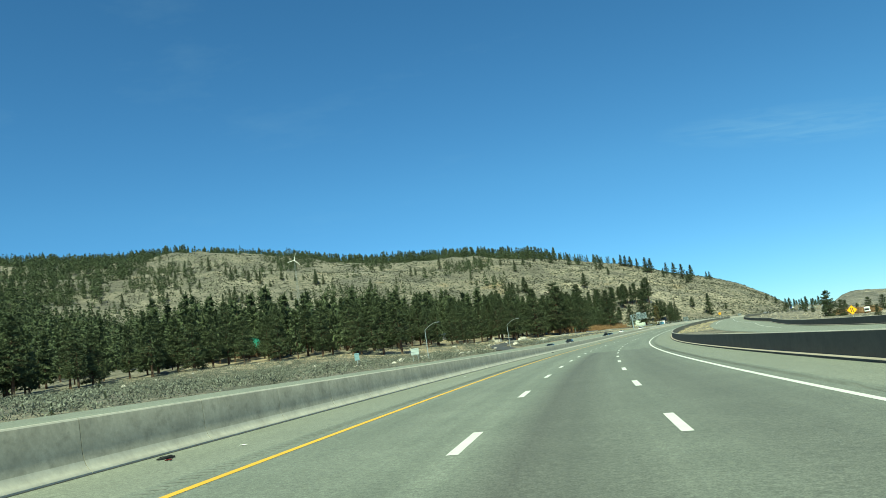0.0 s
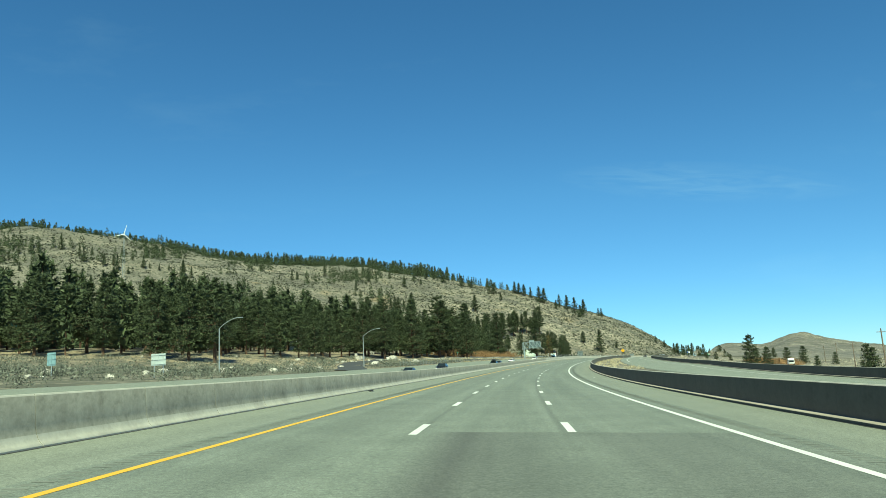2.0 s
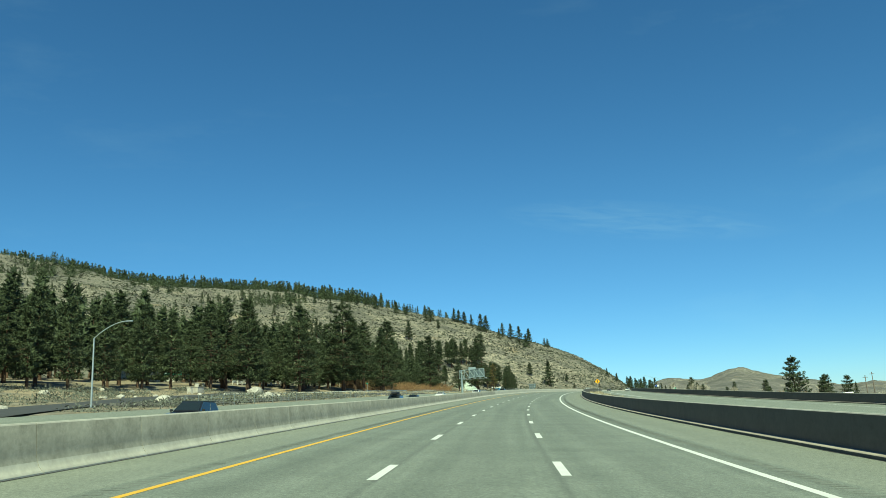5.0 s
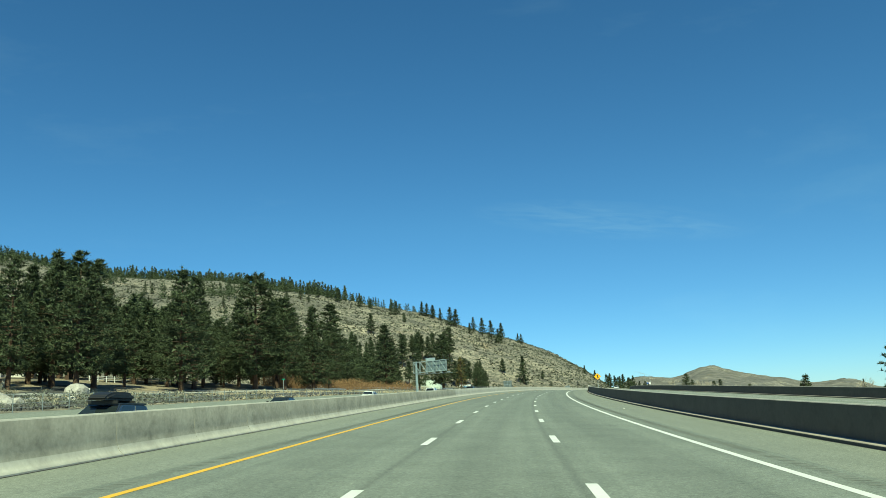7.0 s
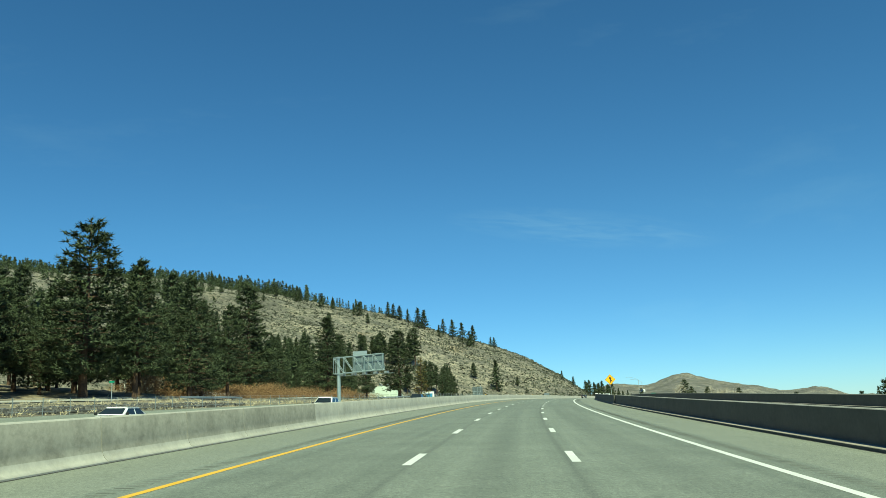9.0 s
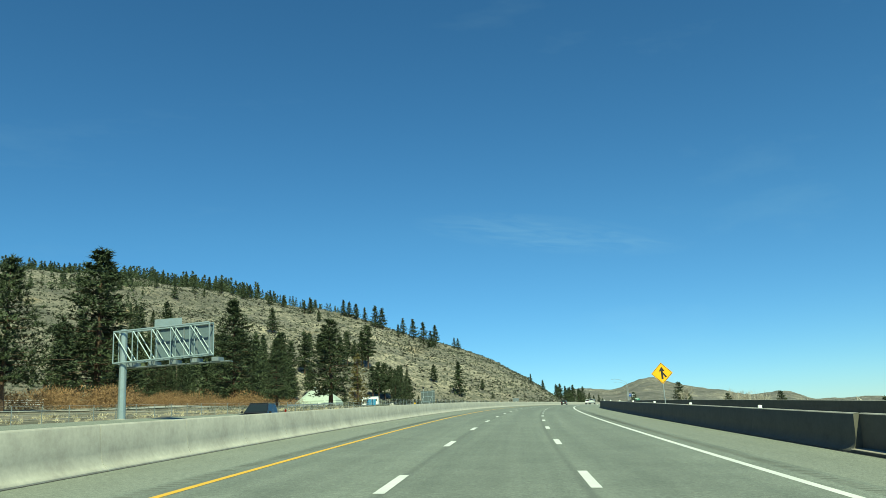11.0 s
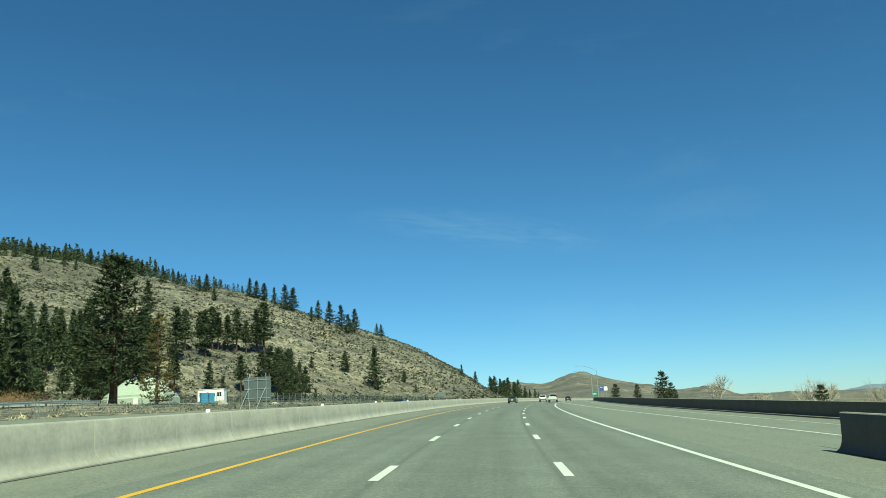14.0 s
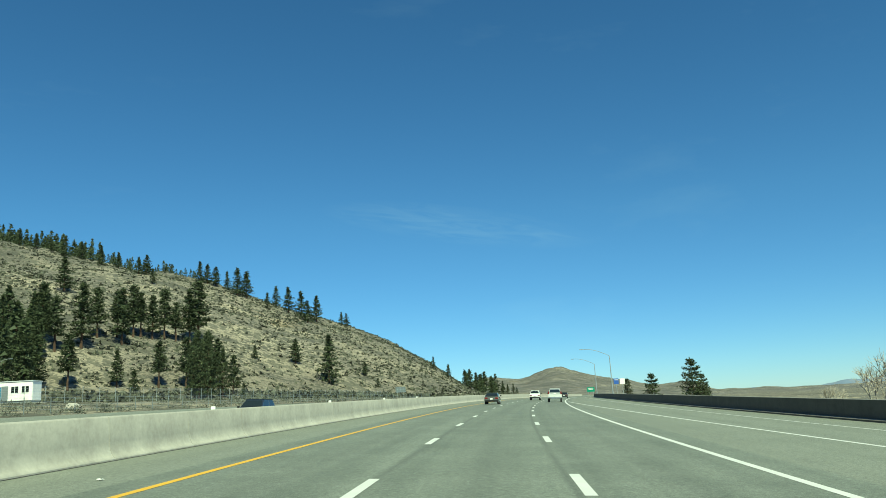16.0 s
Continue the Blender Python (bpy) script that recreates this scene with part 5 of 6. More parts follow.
def sign_gantry(s, l):
    """A cantilever over the opposite carriageway, seen from behind."""
    p = on_road(s, l)
    z0 = ground_at(p.x, p.y)
    rise = p.z + 4.28 - z0
    ob = base_of("sign_gantry", pose(p.x, p.y, z0, 0, 0, -math.degrees(heading(s))), "grey steel cantilever sign gantry seen from behind", "sign gantry")
    part("pole", rod(fresh(), (0, 0, -0.4), (0, 0, rise + 3.4), 0.34, 0.28, 14), SIGN_BACK, ob)
    part("sign_base", box(fresh(), 1.3, 1.3, 0.5, pose(0, 0, 0.1), 0.04), CONCRETE, ob)
    lo, hi, x0, x1 = rise + 0.5, rise + 3.2, -0.7, 7.9
    n = 5
    truss = part("truss", rod(fresh(), (x0, -0.45, lo), (x1, -0.45, lo + 0.25), 0.075, None, 6), SIGN_BACK, ob)
    for y, z in ((-0.45, hi), (0.45, lo), (0.45, hi)):
        part("chord", rod(fresh(), (x0, y, z), (x1, y, z + 0.25), 0.075, None, 6), SIGN_BACK, truss)
    for i in range(n + 1):
        x, d = x0 + (x1 - x0) * i / n, 0.04 * i
        for y in (-0.45, 0.45):
            part("upright", rod(fresh(), (x, y, lo + d), (x, y, hi + d), 0.055, None, 4), SIGN_BACK, truss)
            if i < n:
                part("diagonal", rod(fresh(), (x, y, hi + d), (x + (x1 - x0) / n, y, lo + d), 0.055, None, 4), SIGN_BACK, truss)
        for z in (lo, hi):
            part("cross_bar", rod(fresh(), (x, -0.45, z + d), (x, 0.45, z + d), 0.04, None, 6), SIGN_BACK, truss)
    walk_way = part("catwalk", box(fresh(), 9.4, 0.9, 0.06, pose(4.6, 0.9, lo - 0.35)), STEEL_DULL, ob)
    for i in range(5):
        part("bracket", box(fresh(), 0.62, 1.2, 0.36, pose(0.6 + 1.9 * i, 0.7, lo - 0.16), 0.02), STEEL_DULL, walk_way)
    panel = part("panel", box(fresh(), 5.35, 0.06, 2.7, pose(5.2, 0.62, (lo + hi) / 2 + 0.15), 0.01), PANEL_BACK, ob, "dull blue-grey back of the sign panel")
    for x in (2.8, 4.0, 5.2, 6.4, 7.6):
        part("stiffener", box(fresh(), 0.09, 0.08, 2.7, pose(x, 0.55, (lo + hi) / 2 + 0.15)), STEEL_DULL, panel)
    part("exit_panel", box(fresh(), 2.5, 0.06, 0.75, pose(3.7, 0.62, hi + 0.6), 0.01), SIGN_BACK, ob, "small panel above the main one")


sign_gantry(426.8, -33.5)


# fences
def post_fence(name, s0, s1, step, l_of, height, material, label, wires=4, mesh=False):
    ob = base_of(name, None, label, "fence")
    tops = []
    for s in np.arange(s0, s1, step):
        p = on_road(s, l_of(s))
        z = ground_at(p.x, p.y)
        tops.append(Vector((p.x, p.y, z)))
        part("post", rod(fresh(), (p.x, p.y, z - 0.3), (p.x, p.y, z + height), 0.035, None, 5), material, ob)
    for k in range(wires):
        bm = fresh()
        up = Vector((0, 0, height * (0.25 + 0.72 * k / max(1, wires - 1))))
        for a, b in zip(tops, tops[1:]):
            rod(bm, a + up, b + up, 0.008, None, 3)
        part("wire", bm, GALV, ob)
    return tops


post_fence("wire_fence", 250, 760, 3.4, lambda s: -36.0 - (2.6 if s > 520 else 0), 1.35, STEEL_DULL, "low wire fence on thin dark steel posts")
post_fence("chain_fence", 585, 800, 4.0, lambda s: -60 - 0.02 * (s - 585), 2.2, GALV, "tall grey chain fence around the yard", 9)


def rail_fence(s0, s1, l0, l1, label):
    ob = base_of("rail_fence", None, label, "fence", "white rail fences")
    n = max(2, int(math.hypot(s1 - s0, l1 - l0) / 2.6))
    feet = []
    for t in np.linspace(0, 1, n):
        p = on_road(s0 + (s1 - s0) * t, l0 + (l1 - l0) * t)
        feet.append(Vector((p.x, p.y, ground_at(p.x, p.y))))
        part("post", box(fresh(), 0.13, 0.13, 1.5, Matrix.Translation(feet[-1] + Vector((0, 0, 0.6)))), WHITE, ob)
    for up in (0.5, 0.85, 1.2):
        for a, b in zip(feet, feet[1:]):
            d = b - a
            m = Matrix.Translation((a + b) / 2 + Vector((0, 0, up))) @ d.to_track_quat("X", "Z").to_matrix().to_4x4()
            part("rail", box(fresh(), d.length, 0.04, 0.13, m), WHITE, ob)


rail_fence(384, 414, -95, -96, "white wooden rail fence among the pines")
rail_fence(446, 454, -86, -86, "short white wooden rail fence by the side road")
rail_fence(463, 480, -81, -80, "white wooden rail fence before the willows")


def guardrail(s0, s1, l, label):
    ob = base_of("guardrail", None, label, "guardrail")
    prof = [(0.0, 0.42), (0.06, 0.47), (0.0, 0.54), (0.0, 0.60), (0.06, 0.67), (0.0, 0.73)]
    ss = np.arange(s0, s1 + 0.1, 3.8)
    verts, faces = [], []
    for s in ss:
        p = on_road(s, l)
        z = ground_at(p.x, p.y)
        for d, up in prof:
            q = on_road(s, l + d)
            verts.append((q.x, q.y, z + up))
    n = len(prof)
    for i in range(len(ss) - 1):
        faces += [(i * n + j, i * n + j + 1, (i + 1) * n + j + 1, (i + 1) * n + j) for j in range(n - 1)]
    rail = part_shared("rail", from_arrays("rail", verts, faces), ob)
    rail.data.materials.append(GALV)
    for s in ss:
        p = on_road(s, l - 0.15)
        part("post", box(fresh(), 0.15, 0.2, 1.1, stand(p.x, p.y, 0.2)), WOOD, ob)


guardrail(418, 444, -57.5, "galvanised corrugated guardrail beside the side road")
guardrail(530, 566, -58.5, "galvanised corrugated guardrail ending near the shed")


# side road and driveway laid on the ground
def ground_strip(name, path, half, material, label, up=0.06):
    verts, faces = [], []
    pts = [Vector(plan(s, l)) for s, l in path]
    for i, p in enumerate(pts):
        d = (pts[min(i + 1, len(pts) - 1)] - pts[max(i - 1, 0)]).normalized()
        n = Vector((d.y, -d.x))
        for k in (-1, -0.33, 0.33, 1):
            q = p + n * half * k
            verts.append((q.x, q.y, ground_at(q.x, q.y) + up))
    for i in range(len(pts) - 1):
        faces += [(i * 4 + j, i * 4 + j + 1, i * 4 + j + 5, i * 4 + j + 4) for j in range(3)]
    return thing(name, from_arrays(name, verts, faces), material, label, "road", kind="structure")


ground_strip("road_side", [(s, -64 - 0.00012 * (s - 480) ** 2) for s in range(330, 741, 6)], 3.2, PAVING, "pale concrete side road behind the fence", 0.12)
ground_strip("driveway", DRIVE, 3.0, BLACKTOP, "black asphalt driveway curving into the forest", 0.12)


# stones
def boulder(x, y, size, seed, label="pale granite boulder half sunk in the ground"):
    rng = np.random.RandomState(seed)
    bm = fresh()
    bmesh.ops.create_icosphere(bm, subdivisions=2, radius=1)
    k = Vector(rng.uniform(0.7, 1.3, 3))
    for v in bm.verts:
        f = 1 + 0.35 * noise.noise(v.co * 1.4 + Vector((seed, 0, 0))) + 0.12 * noise.noise(v.co * 4)
        v.co = Vector((v.co.x * k.x, v.co.y * k.y, v.co.z * k.z * 0.7)) * f * size
    thing("boulder", bm, STONE, label, "boulder", "roadside boulders").matrix_basis = stand(x, y, size * 0.22, seed * 40)


rng = np.random.RandomState(77)
for i, (s, l, z) in enumerate(((188, -42, 0.7), (196, -42.5, 0.85), (203, -43, 0.75), (216, -44, 0.6), (297, -44.5, 1.1), (300, -45, 1.0), (340, -66, 1.6), (345, -69, 1.5), (268, -48, 0.9), (160, -48, 0.7), (171, -52, 0.8), (590, -52, 1.1), (604, -48, 0.7))):
    boulder(*plan(s, l), z, i)
for i in range(26):
    s = rng.uniform(130, 330)
    boulder(*plan(s, rng.uniform(-70, -44)), rng.uniform(0.25, 0.6), 20 + i, "small pale granite stone in the dirt")


for i in range(26):
    s = rng.uniform(140, 335)
    l = forest_edge(s) * rng.uniform(0.72, 1.02) if rng.rand() < 0.6 else rng.uniform(-60, -44)
    boulder(*plan(s, max(l, -120)), rng.uniform(0.3, 0.75), 60 + i, "pale granite stone among the sagebrush")


def riprap(n, seed):
    """Loose dark stones on the bank, as joined low lumps."""
    rng = np.random.RandomState(seed)
    unit_v = np.array([(1, 0, 0), (-1, 0, 0), (0, 1, 0), (0, -1, 0), (0, 0, 1), (0, 0, -1)], float)
    tri = np.array([(0, 2, 4), (2, 1, 4), (1, 3, 4), (3, 0, 4), (2, 0, 5), (1, 2, 5), (3, 1, 5), (0, 3, 5)])
    sl = np.column_stack([rng.uniform(248, 400, n), -37.5 - 9.5 * rng.rand(n) ** 0.9])
    xy = np.array([plan(s, l) for s, l in sl])
    z = heights(xy[:, 0], xy[:, 1])
    vs, fs = [], []
    for i in range(n):
        r = rng.uniform(0.12, 0.34)
        m = np.array(Euler(rng.uniform(0, 3, 3)).to_matrix())
        vs.append((unit_v * rng.uniform(0.6, 1.2, (6, 3)) * r) @ m.T + np.array([*xy[i], z[i] + r * 0.3]))
        fs.append(tri + 6 * i)
    return from_arrays("riprap", np.concatenate(vs), np.concatenate(fs))


thing("riprap", riprap(5200, 9), GRAVEL, "bank of dark broken stone beside the carriageway", "stones", kind="stuff")


# buildings
def house(name, s, l, turn, w, d, eave, apex, wall_m, roof_m, label, windows, over=0.5):
    """A gabled house whose ridge runs along its width."""
    x, y = plan(s, l)
    z = min(ground_at(x + a, y + b) for a in (-w / 2, w / 2) for b in (-d / 2, d / 2))
    ob = base_of(name, pose(x, y, z - 0.1, 0, 0, turn), label, "building")
    bm = fresh()
    ring = [(-w / 2, -d / 2), (w / 2, -d / 2), (w / 2, d / 2), (-w / 2, d / 2)]
    lo = [bm.verts.new((a, b, 0)) for a, b in ring]
    hi = [bm.verts.new((a, b, eave)) for a, b in ring]
    g0, g1 = bm.verts.new((-w / 2, 0, apex)), bm.verts.new((w / 2, 0, apex))
    for i in (0, 2):
        bm.faces.new((lo[i], lo[i + 1], hi[i + 1], hi[i]))
    bm.faces.new((lo[1], lo[2], hi[2], g1, hi[1]))
    bm.faces.new((lo[3], lo[0], hi[0], g0, hi[3]))
    part("wall", bm, wall_m, ob)
    for side in (-1, 1):
        bm = fresh()
        drop = (apex - eave) / (d / 2) * over
        rows = [(-w / 2 - over, 0, apex + 0.06), (w / 2 + over, 0, apex + 0.06), (w / 2 + over, side * (d / 2 + over), eave - drop + 0.06), (-w / 2 - over, side * (d / 2 + over), eave - drop + 0.06)]
        top = [bm.verts.new(Vector(r) + Vector((0, 0, 0.12))) for r in rows]
        low = [bm.verts.new(r) for r in rows]
        bm.faces.new(top)
        bm.faces.new(low[::-1])
        for i in range(4):
            bm.faces.new((low[i], low[(i + 1) % 4], top[(i + 1) % 4], top[i]))
        part("roof", bm, roof_m, ob)
    for wx, wz, ww_, wh in windows:
        frame_ob = part("window", box(fresh(), ww_ + 0.16, 0.08, wh + 0.16, pose(wx, -d / 2 - 0.02, wz), 0.01), WHITE, ob, "white window frame")
        part("pane", box(fresh(), ww_, 0.02, wh, pose(wx, -d / 2 - 0.065, wz)), GLASS, frame_ob, "dark window pane")
    return ob


ROOF_WHITE = plain("pale_metal_roof", (0.62, 0.64, 0.66), 0.5, 0.2)
house("house", 387, -128, 60, 11, 8, 2.9, 4.9, WHITE, ROOF_WHITE, "white wooden house behind the pines", [(-3, 1.6, 1.2, 1.1), (0, 1.6, 1.2, 1.1), (3, 1.6, 1.2, 1.1)])
house("house", 404, -130, 55, 14, 8, 2.7, 4.4, WHITE, ROOF_GREEN, "long white house with a green roof behind the pines", [(-4, 1.5, 1.3, 1), (0, 1.5, 1.3, 1), (4, 1.5, 1.3, 1)])
house("house", 262, -152, 50, 14, 10, 4.0, 8.5, LOGS, ROOF_GREEN, "dark timber building with a green roof in the forest", [(-4, 2, 1.4, 1.2), (0, 2, 1.4, 1.2), (4, 2, 1.4, 1.2)])


def stone_pillar(s, l, w, h):
    x, y = plan(s, l)
    ob = base_of("gate_pillar", stand(x, y, 0, s * 3), "low stone gate pillar beside the driveway", "gate pillar", "gate pillars")
    part("shaft", box(fresh(), w, w, h, pose(0, 0, h / 2 - 0.1), 0.05), STONE, ob)
    part("cap", box(fresh(), w + 0.14, w + 0.14, 0.12, pose(0, 0, h - 0.04), 0.02), CONCRETE, ob)


for s, l, w, h in ((321, -72, 0.9, 1.5), (325, -73, 2.6, 1.2), (338, -80, 0.9, 1.5), (346, -83, 0.8, 1.4)):
    stone_pillar(s, l, w, h)


def fabric_shed(x, y, turn, w, d, eave, apex):
    """A storage hall of pale membrane with hipped corners, vents and a door."""
    z = ground_at(x, y) - 0.8
    ob = base_of("storage_hall", pose(x, y, z, 0, 0, turn), "pale green membrane storage hall with roof vents", "building")
    bm = fresh()
    cut = 3.2
    ring = [(-w / 2 + cut, -d / 2), (w / 2 - cut, -d / 2), (w / 2, -d / 2 + cut), (w / 2, d / 2 - cut), (w / 2 - cut, d / 2), (-w / 2 + cut, d / 2), (-w / 2, d / 2 - cut), (-w / 2, -d / 2 + cut)]
    lo = [bm.verts.new((a, b, 0)) for a, b in ring]
    mid_ = [bm.verts.new((a * 0.985, b * 0.985, eave)) for a, b in ring]
    hi = [bm.verts.new((a * 0.42, b * 0.25, apex)) for a, b in ring]
    for i in range(8):
        j = (i + 1) % 8
        bm.faces.new((lo[i], lo[j], mid_[j], mid_[i]))
        bm.faces.new((mid_[i], mid_[j], hi[j], hi[i]))
    bm.faces.new(hi)
    bmesh.ops.bevel(bm, geom=[e for e in bm.edges if e.verts[0].co.z > 1 and e.verts[1].co.z > 1], offset=0.5, segments=2, affect="EDGES")
    part("membrane", bm, MEMBRANE, ob)
    for vx in (-1.8, 1.8):
        vent = part("roof_vent", rod(fresh(), (vx, 0, apex - 0.2), (vx, 0, apex + 0.9), 0.55, None, 12), GALV, ob)
        part("vent_cap", rod(fresh(), (vx, 0, apex + 0.9), (vx, 0, apex + 1.2), 0.75, 0.3, 12), GALV, vent)
    porch = part("porch", box(fresh(), 2.4, 1.6, 3.0, pose(w / 2 - 5, -d / 2 - 0.7, 1.5), 0.3), MEMBRANE, ob)
    part("door", box(fresh(), 1.1, 0.08, 2.3, pose(w / 2 - 5, -d / 2 - 1.54, 1.9), 0.01), WHITE, porch, "white door")


fabric_shed(50.4, 660.3, -20.7, 16.5, 15, 3.7, 8.2)


def trailer(x, y, turn):
    ob = base_of("office_trailer", stand(x, y, 0, turn), "white office trailer with dark windows on the fenced yard", "trailer")
    part("body", box(fresh(), 5.8, 3.0, 2.7, pose(0, 0, 1.95), 0.06), WHITE, ob)
    part("roof", box(fresh(), 6.0, 3.2, 0.14, pose(0, 0, 3.36), 0.03), ROOF_WHITE, ob)
    part("skirt", box(fresh(), 5.5, 2.7, 0.75, pose(0, 0, 0.3)), STEEL_DULL, ob, "grey skirting")
    for wx in (-2.0, 0.5, 1.95):
        w = part("window", box(fresh(), 1.1, 0.06, 1.1, pose(wx, -1.52, 2.2), 0.01), WHITE, ob)
        for k in (-0.26, 0.26):
            part("pane", box(fresh(), 0.44, 0.03, 0.9, pose(wx + k, -1.545, 2.2)), GLASS, w, "dark pane")
    part("door", box(fresh(), 0.95, 0.06, 2.05, pose(-0.9, -1.53, 1.72), 0.01), STEEL_DULL, ob)
    return ob


trailer(68.2, 637.6, -12)


def portable_toilet(s, l):
    x, y = plan(s, l)
    ob = base_of("portable_toilet", stand(x, y, 0, 20), "blue plastic portable toilet beside the trailer", "portable toilet", "portable toilets")
    part("cabin", box(fresh(), 1.15, 1.15, 2.1, pose(0, 0, 1.1), 0.05), BLUE_BOX, ob)
    part("roof", box(fresh(), 1.2, 1.2, 0.16, pose(0, 0, 2.2), 0.06), WHITE, ob)
    part("door", box(fresh(), 0.75, 0.05, 1.85, pose(0, -0.59, 1.05), 0.02), BLUE_BOX, ob)


portable_toilet(615.5, -68.6)
portable_toilet(616.6, -67.4)


def utility_pole(s, l, height):
    x, y = plan(s, l)
    ob = base_of("utility_pole", stand(x, y, 0, 20), "weathered wooden utility pole with a cross-arm", "utility pole", "utility poles")
    part("pole", rod(fresh(), (0, 0, -0.4), (0, 0, height), 0.16, 0.11, 8), WOOD, ob)
    part("cross_arm", box(fresh(), 2.4, 0.1, 0.12, pose(0, 0, height - 0.7), 0.01), WOOD, ob)
    for k in (-1, -0.4, 0.4, 1):
        part("insulator", rod(fresh(), (k, 0, height - 0.66), (k, 0, height - 0.45), 0.05, 0.03, 6), GALV, ob)


for s, l, h in ((452, 97.3, 8), (478, 105.4, 9), (334, 87.3, 8.5), (231, 65.9, 10), (571, -112, 15), (566, -118, 14)):
    utility_pole(s, l, h)


def wind_turbine(x, y, hub):
    z0 = ground_at(x, y)
    ob = base_of("wind_turbine", pose(x, y, z0, 0, 0, 20), "small white wind turbine on a lattice tower above the trees", "wind turbine")
    h = hub - z0
    bm = fresh()
    legs = [[Vector((r * math.cos(a), r * math.sin(a), z)) for a in (0, 2.094, 4.189)] for z, r in zip(np.linspace(0, h - 0.8, 14), np.linspace(1.6, 0.25, 14))]
    for lo, hi in zip(legs, legs[1:]):
        for i in range(3):
            rod(bm, lo[i], hi[i], 0.05, None, 4)
            rod(bm, lo[i], hi[(i + 1) % 3], 0.03, None, 3)
    part("tower", bm, STEEL_DULL, ob)
    part("nacelle", box(fresh(), 0.6, 1.8, 0.6, pose(0, 0.2, h), 0.15), WHITE, ob)
    for a in (15, 135, 255):
        bm = fresh()
        m = pose(0, -0.75, h, 0, a, 0)
        vs = [bm.verts.new(m @ Vector(c)) for c in ((-0.14, 0, 0.2), (0.14, 0.05, 0.2), (0.05, 0.02, 4.1), (-0.05, 0, 4.1))]
        vt = [bm.verts.new(v.co + Vector((0, 0.07, 0))) for v in vs]
        bm.faces.new(vs)
        bm.faces.new(vt[::-1])
        for i in range(4):
            bm.faces.new((vs[i], vt[i], vt[(i + 1) % 4], vs[(i + 1) % 4]))
        part("blade", bm, WHITE, ob)


wind_turbine(-143.5, 392.6, 75.0)


# reflectors and delineators on the barriers
def marker(s, l, up, material, size, label):
    ob = base_of("delineator", road_pose(s, l, up), label, "delineator", "barrier markers")
    part("body", box(fresh(), size, 0.08, 0.12, pose(0, 0, 0.05), 0.015), material, ob)


YELLOW_PLASTIC = plain("yellow_plastic", (0.75, 0.45, 0.02), 0.5)
for s in np.arange(395, 480, 12.5):
    marker(s, RIGHT_TOE + 0.32, 1.03, WHITE, 0.14, "small white reflector on the barrier top")
for s in np.arange(470, 600, 16):
    marker(s, LEFT_TOE - 0.32, 1.03, WHITE, 0.14, "small white reflector on the barrier top")
for s in (431.3, 520.6):
    marker(s, LEFT_TOE - 0.32, 1.06, YELLOW_PLASTIC, 0.12, "small yellow delineator on the barrier top")


def debris(s, l, size, seed, material, label):
    rng = np.random.RandomState(seed)
    bm = fresh()
    for _ in range(3):
        box(bm, size * rng.uniform(0.4, 1), size * rng.uniform(0.15, 0.4), size * 0.09, pose(rng.uniform(-0.3, 0.3) * size, rng.uniform(-0.3, 0.3) * size, size * 0.05, 0, rng.uniform(-12, 12), rng.uniform(0, 180)), 0.01)
    thing("road_debris", bm, material, label, "debris", "shoulder debris").matrix_basis = road_pose(s, l, 0.01, seed * 33)


debris(14.6, -8.1, 0.45, 1, BLACK, "torn black rubber scrap on the shoulder")
debris(14.2, -7.9, 0.22, 2, RED_LENS, "broken red plastic scrap on the shoulder")
debris(113, -8.2, 0.5, 3, BLACK, "torn black tyre scrap on the shoulder")
for i, (s, l) in enumerate(((16, -7.2), (47, -7.6), (150, 7.6), (286, 7.5), (411, -7.0), (539, -6.9))):
    debris(s, l, 0.16, 10 + i, WHITE, "small pale scrap on the shoulder")


def motorhome(s, l, turn):
    x, y = plan(s, l)
    ob = base_of("motorhome", stand(x, y, 0, turn), "white motorhome parked down in the valley", "motorhome")
    part("body", box(fresh(), 5.6, 2.3, 2.1, pose(-0.4, 0, 1.75), 0.1), WHITE, ob)
    part("cab_roof", box(fresh(), 1.6, 2.2, 0.8, pose(2.8, 0, 2.4), 0.15), WHITE, ob)
    part("cab", box(fresh(), 1.5, 2.0, 1.2, pose(3.0, 0, 1.25), 0.2), WHITE, ob)
    part("windscreen", box(fresh(), 0.06, 1.7, 0.6, pose(3.76, 0, 1.55), 0.01), GLASS, ob, "dark windscreen")
    for wx in (-2.2, 0.0, 1.5):
        part("window", box(fresh(), 1.0, 0.05, 0.6, pose(wx, -1.16, 2.1), 0.01), GLASS, ob, "dark side window")
    for wx in (-1.9, 2.9):
        for wy in (-1.0, 1.0):
            part("wheel", rod(fresh(), (wx, wy - 0.12, 0.36), (wx, wy + 0.12, 0.36), 0.36, None, 14), RUBBER, ob)


motorhome(392, 77, -110)


# ---- vehicles ----
def prism(bm, prof, w0, w1=None, z_split=None):
    """Extrudes a side profile (y, z) across the width; points above z_split narrow to w1."""
    def half(z):
        return w0 / 2 if z_split is None or z <= z_split else w1 / 2
    a = [bm.verts.new((-half(z), y, z)) for y, z in prof]
    b = [bm.verts.new((half(z), y, z)) for y, z in prof]
    bm.faces.new(a)
    bm.faces.new(b[::-1])
    n = len(prof)
    for i in range(n):
        bm.faces.new((a[i], b[i], b[(i + 1) % n], a[(i + 1) % n]))
    bmesh.ops.recalc_face_normals(bm, faces=bm.faces[:])
    return bm


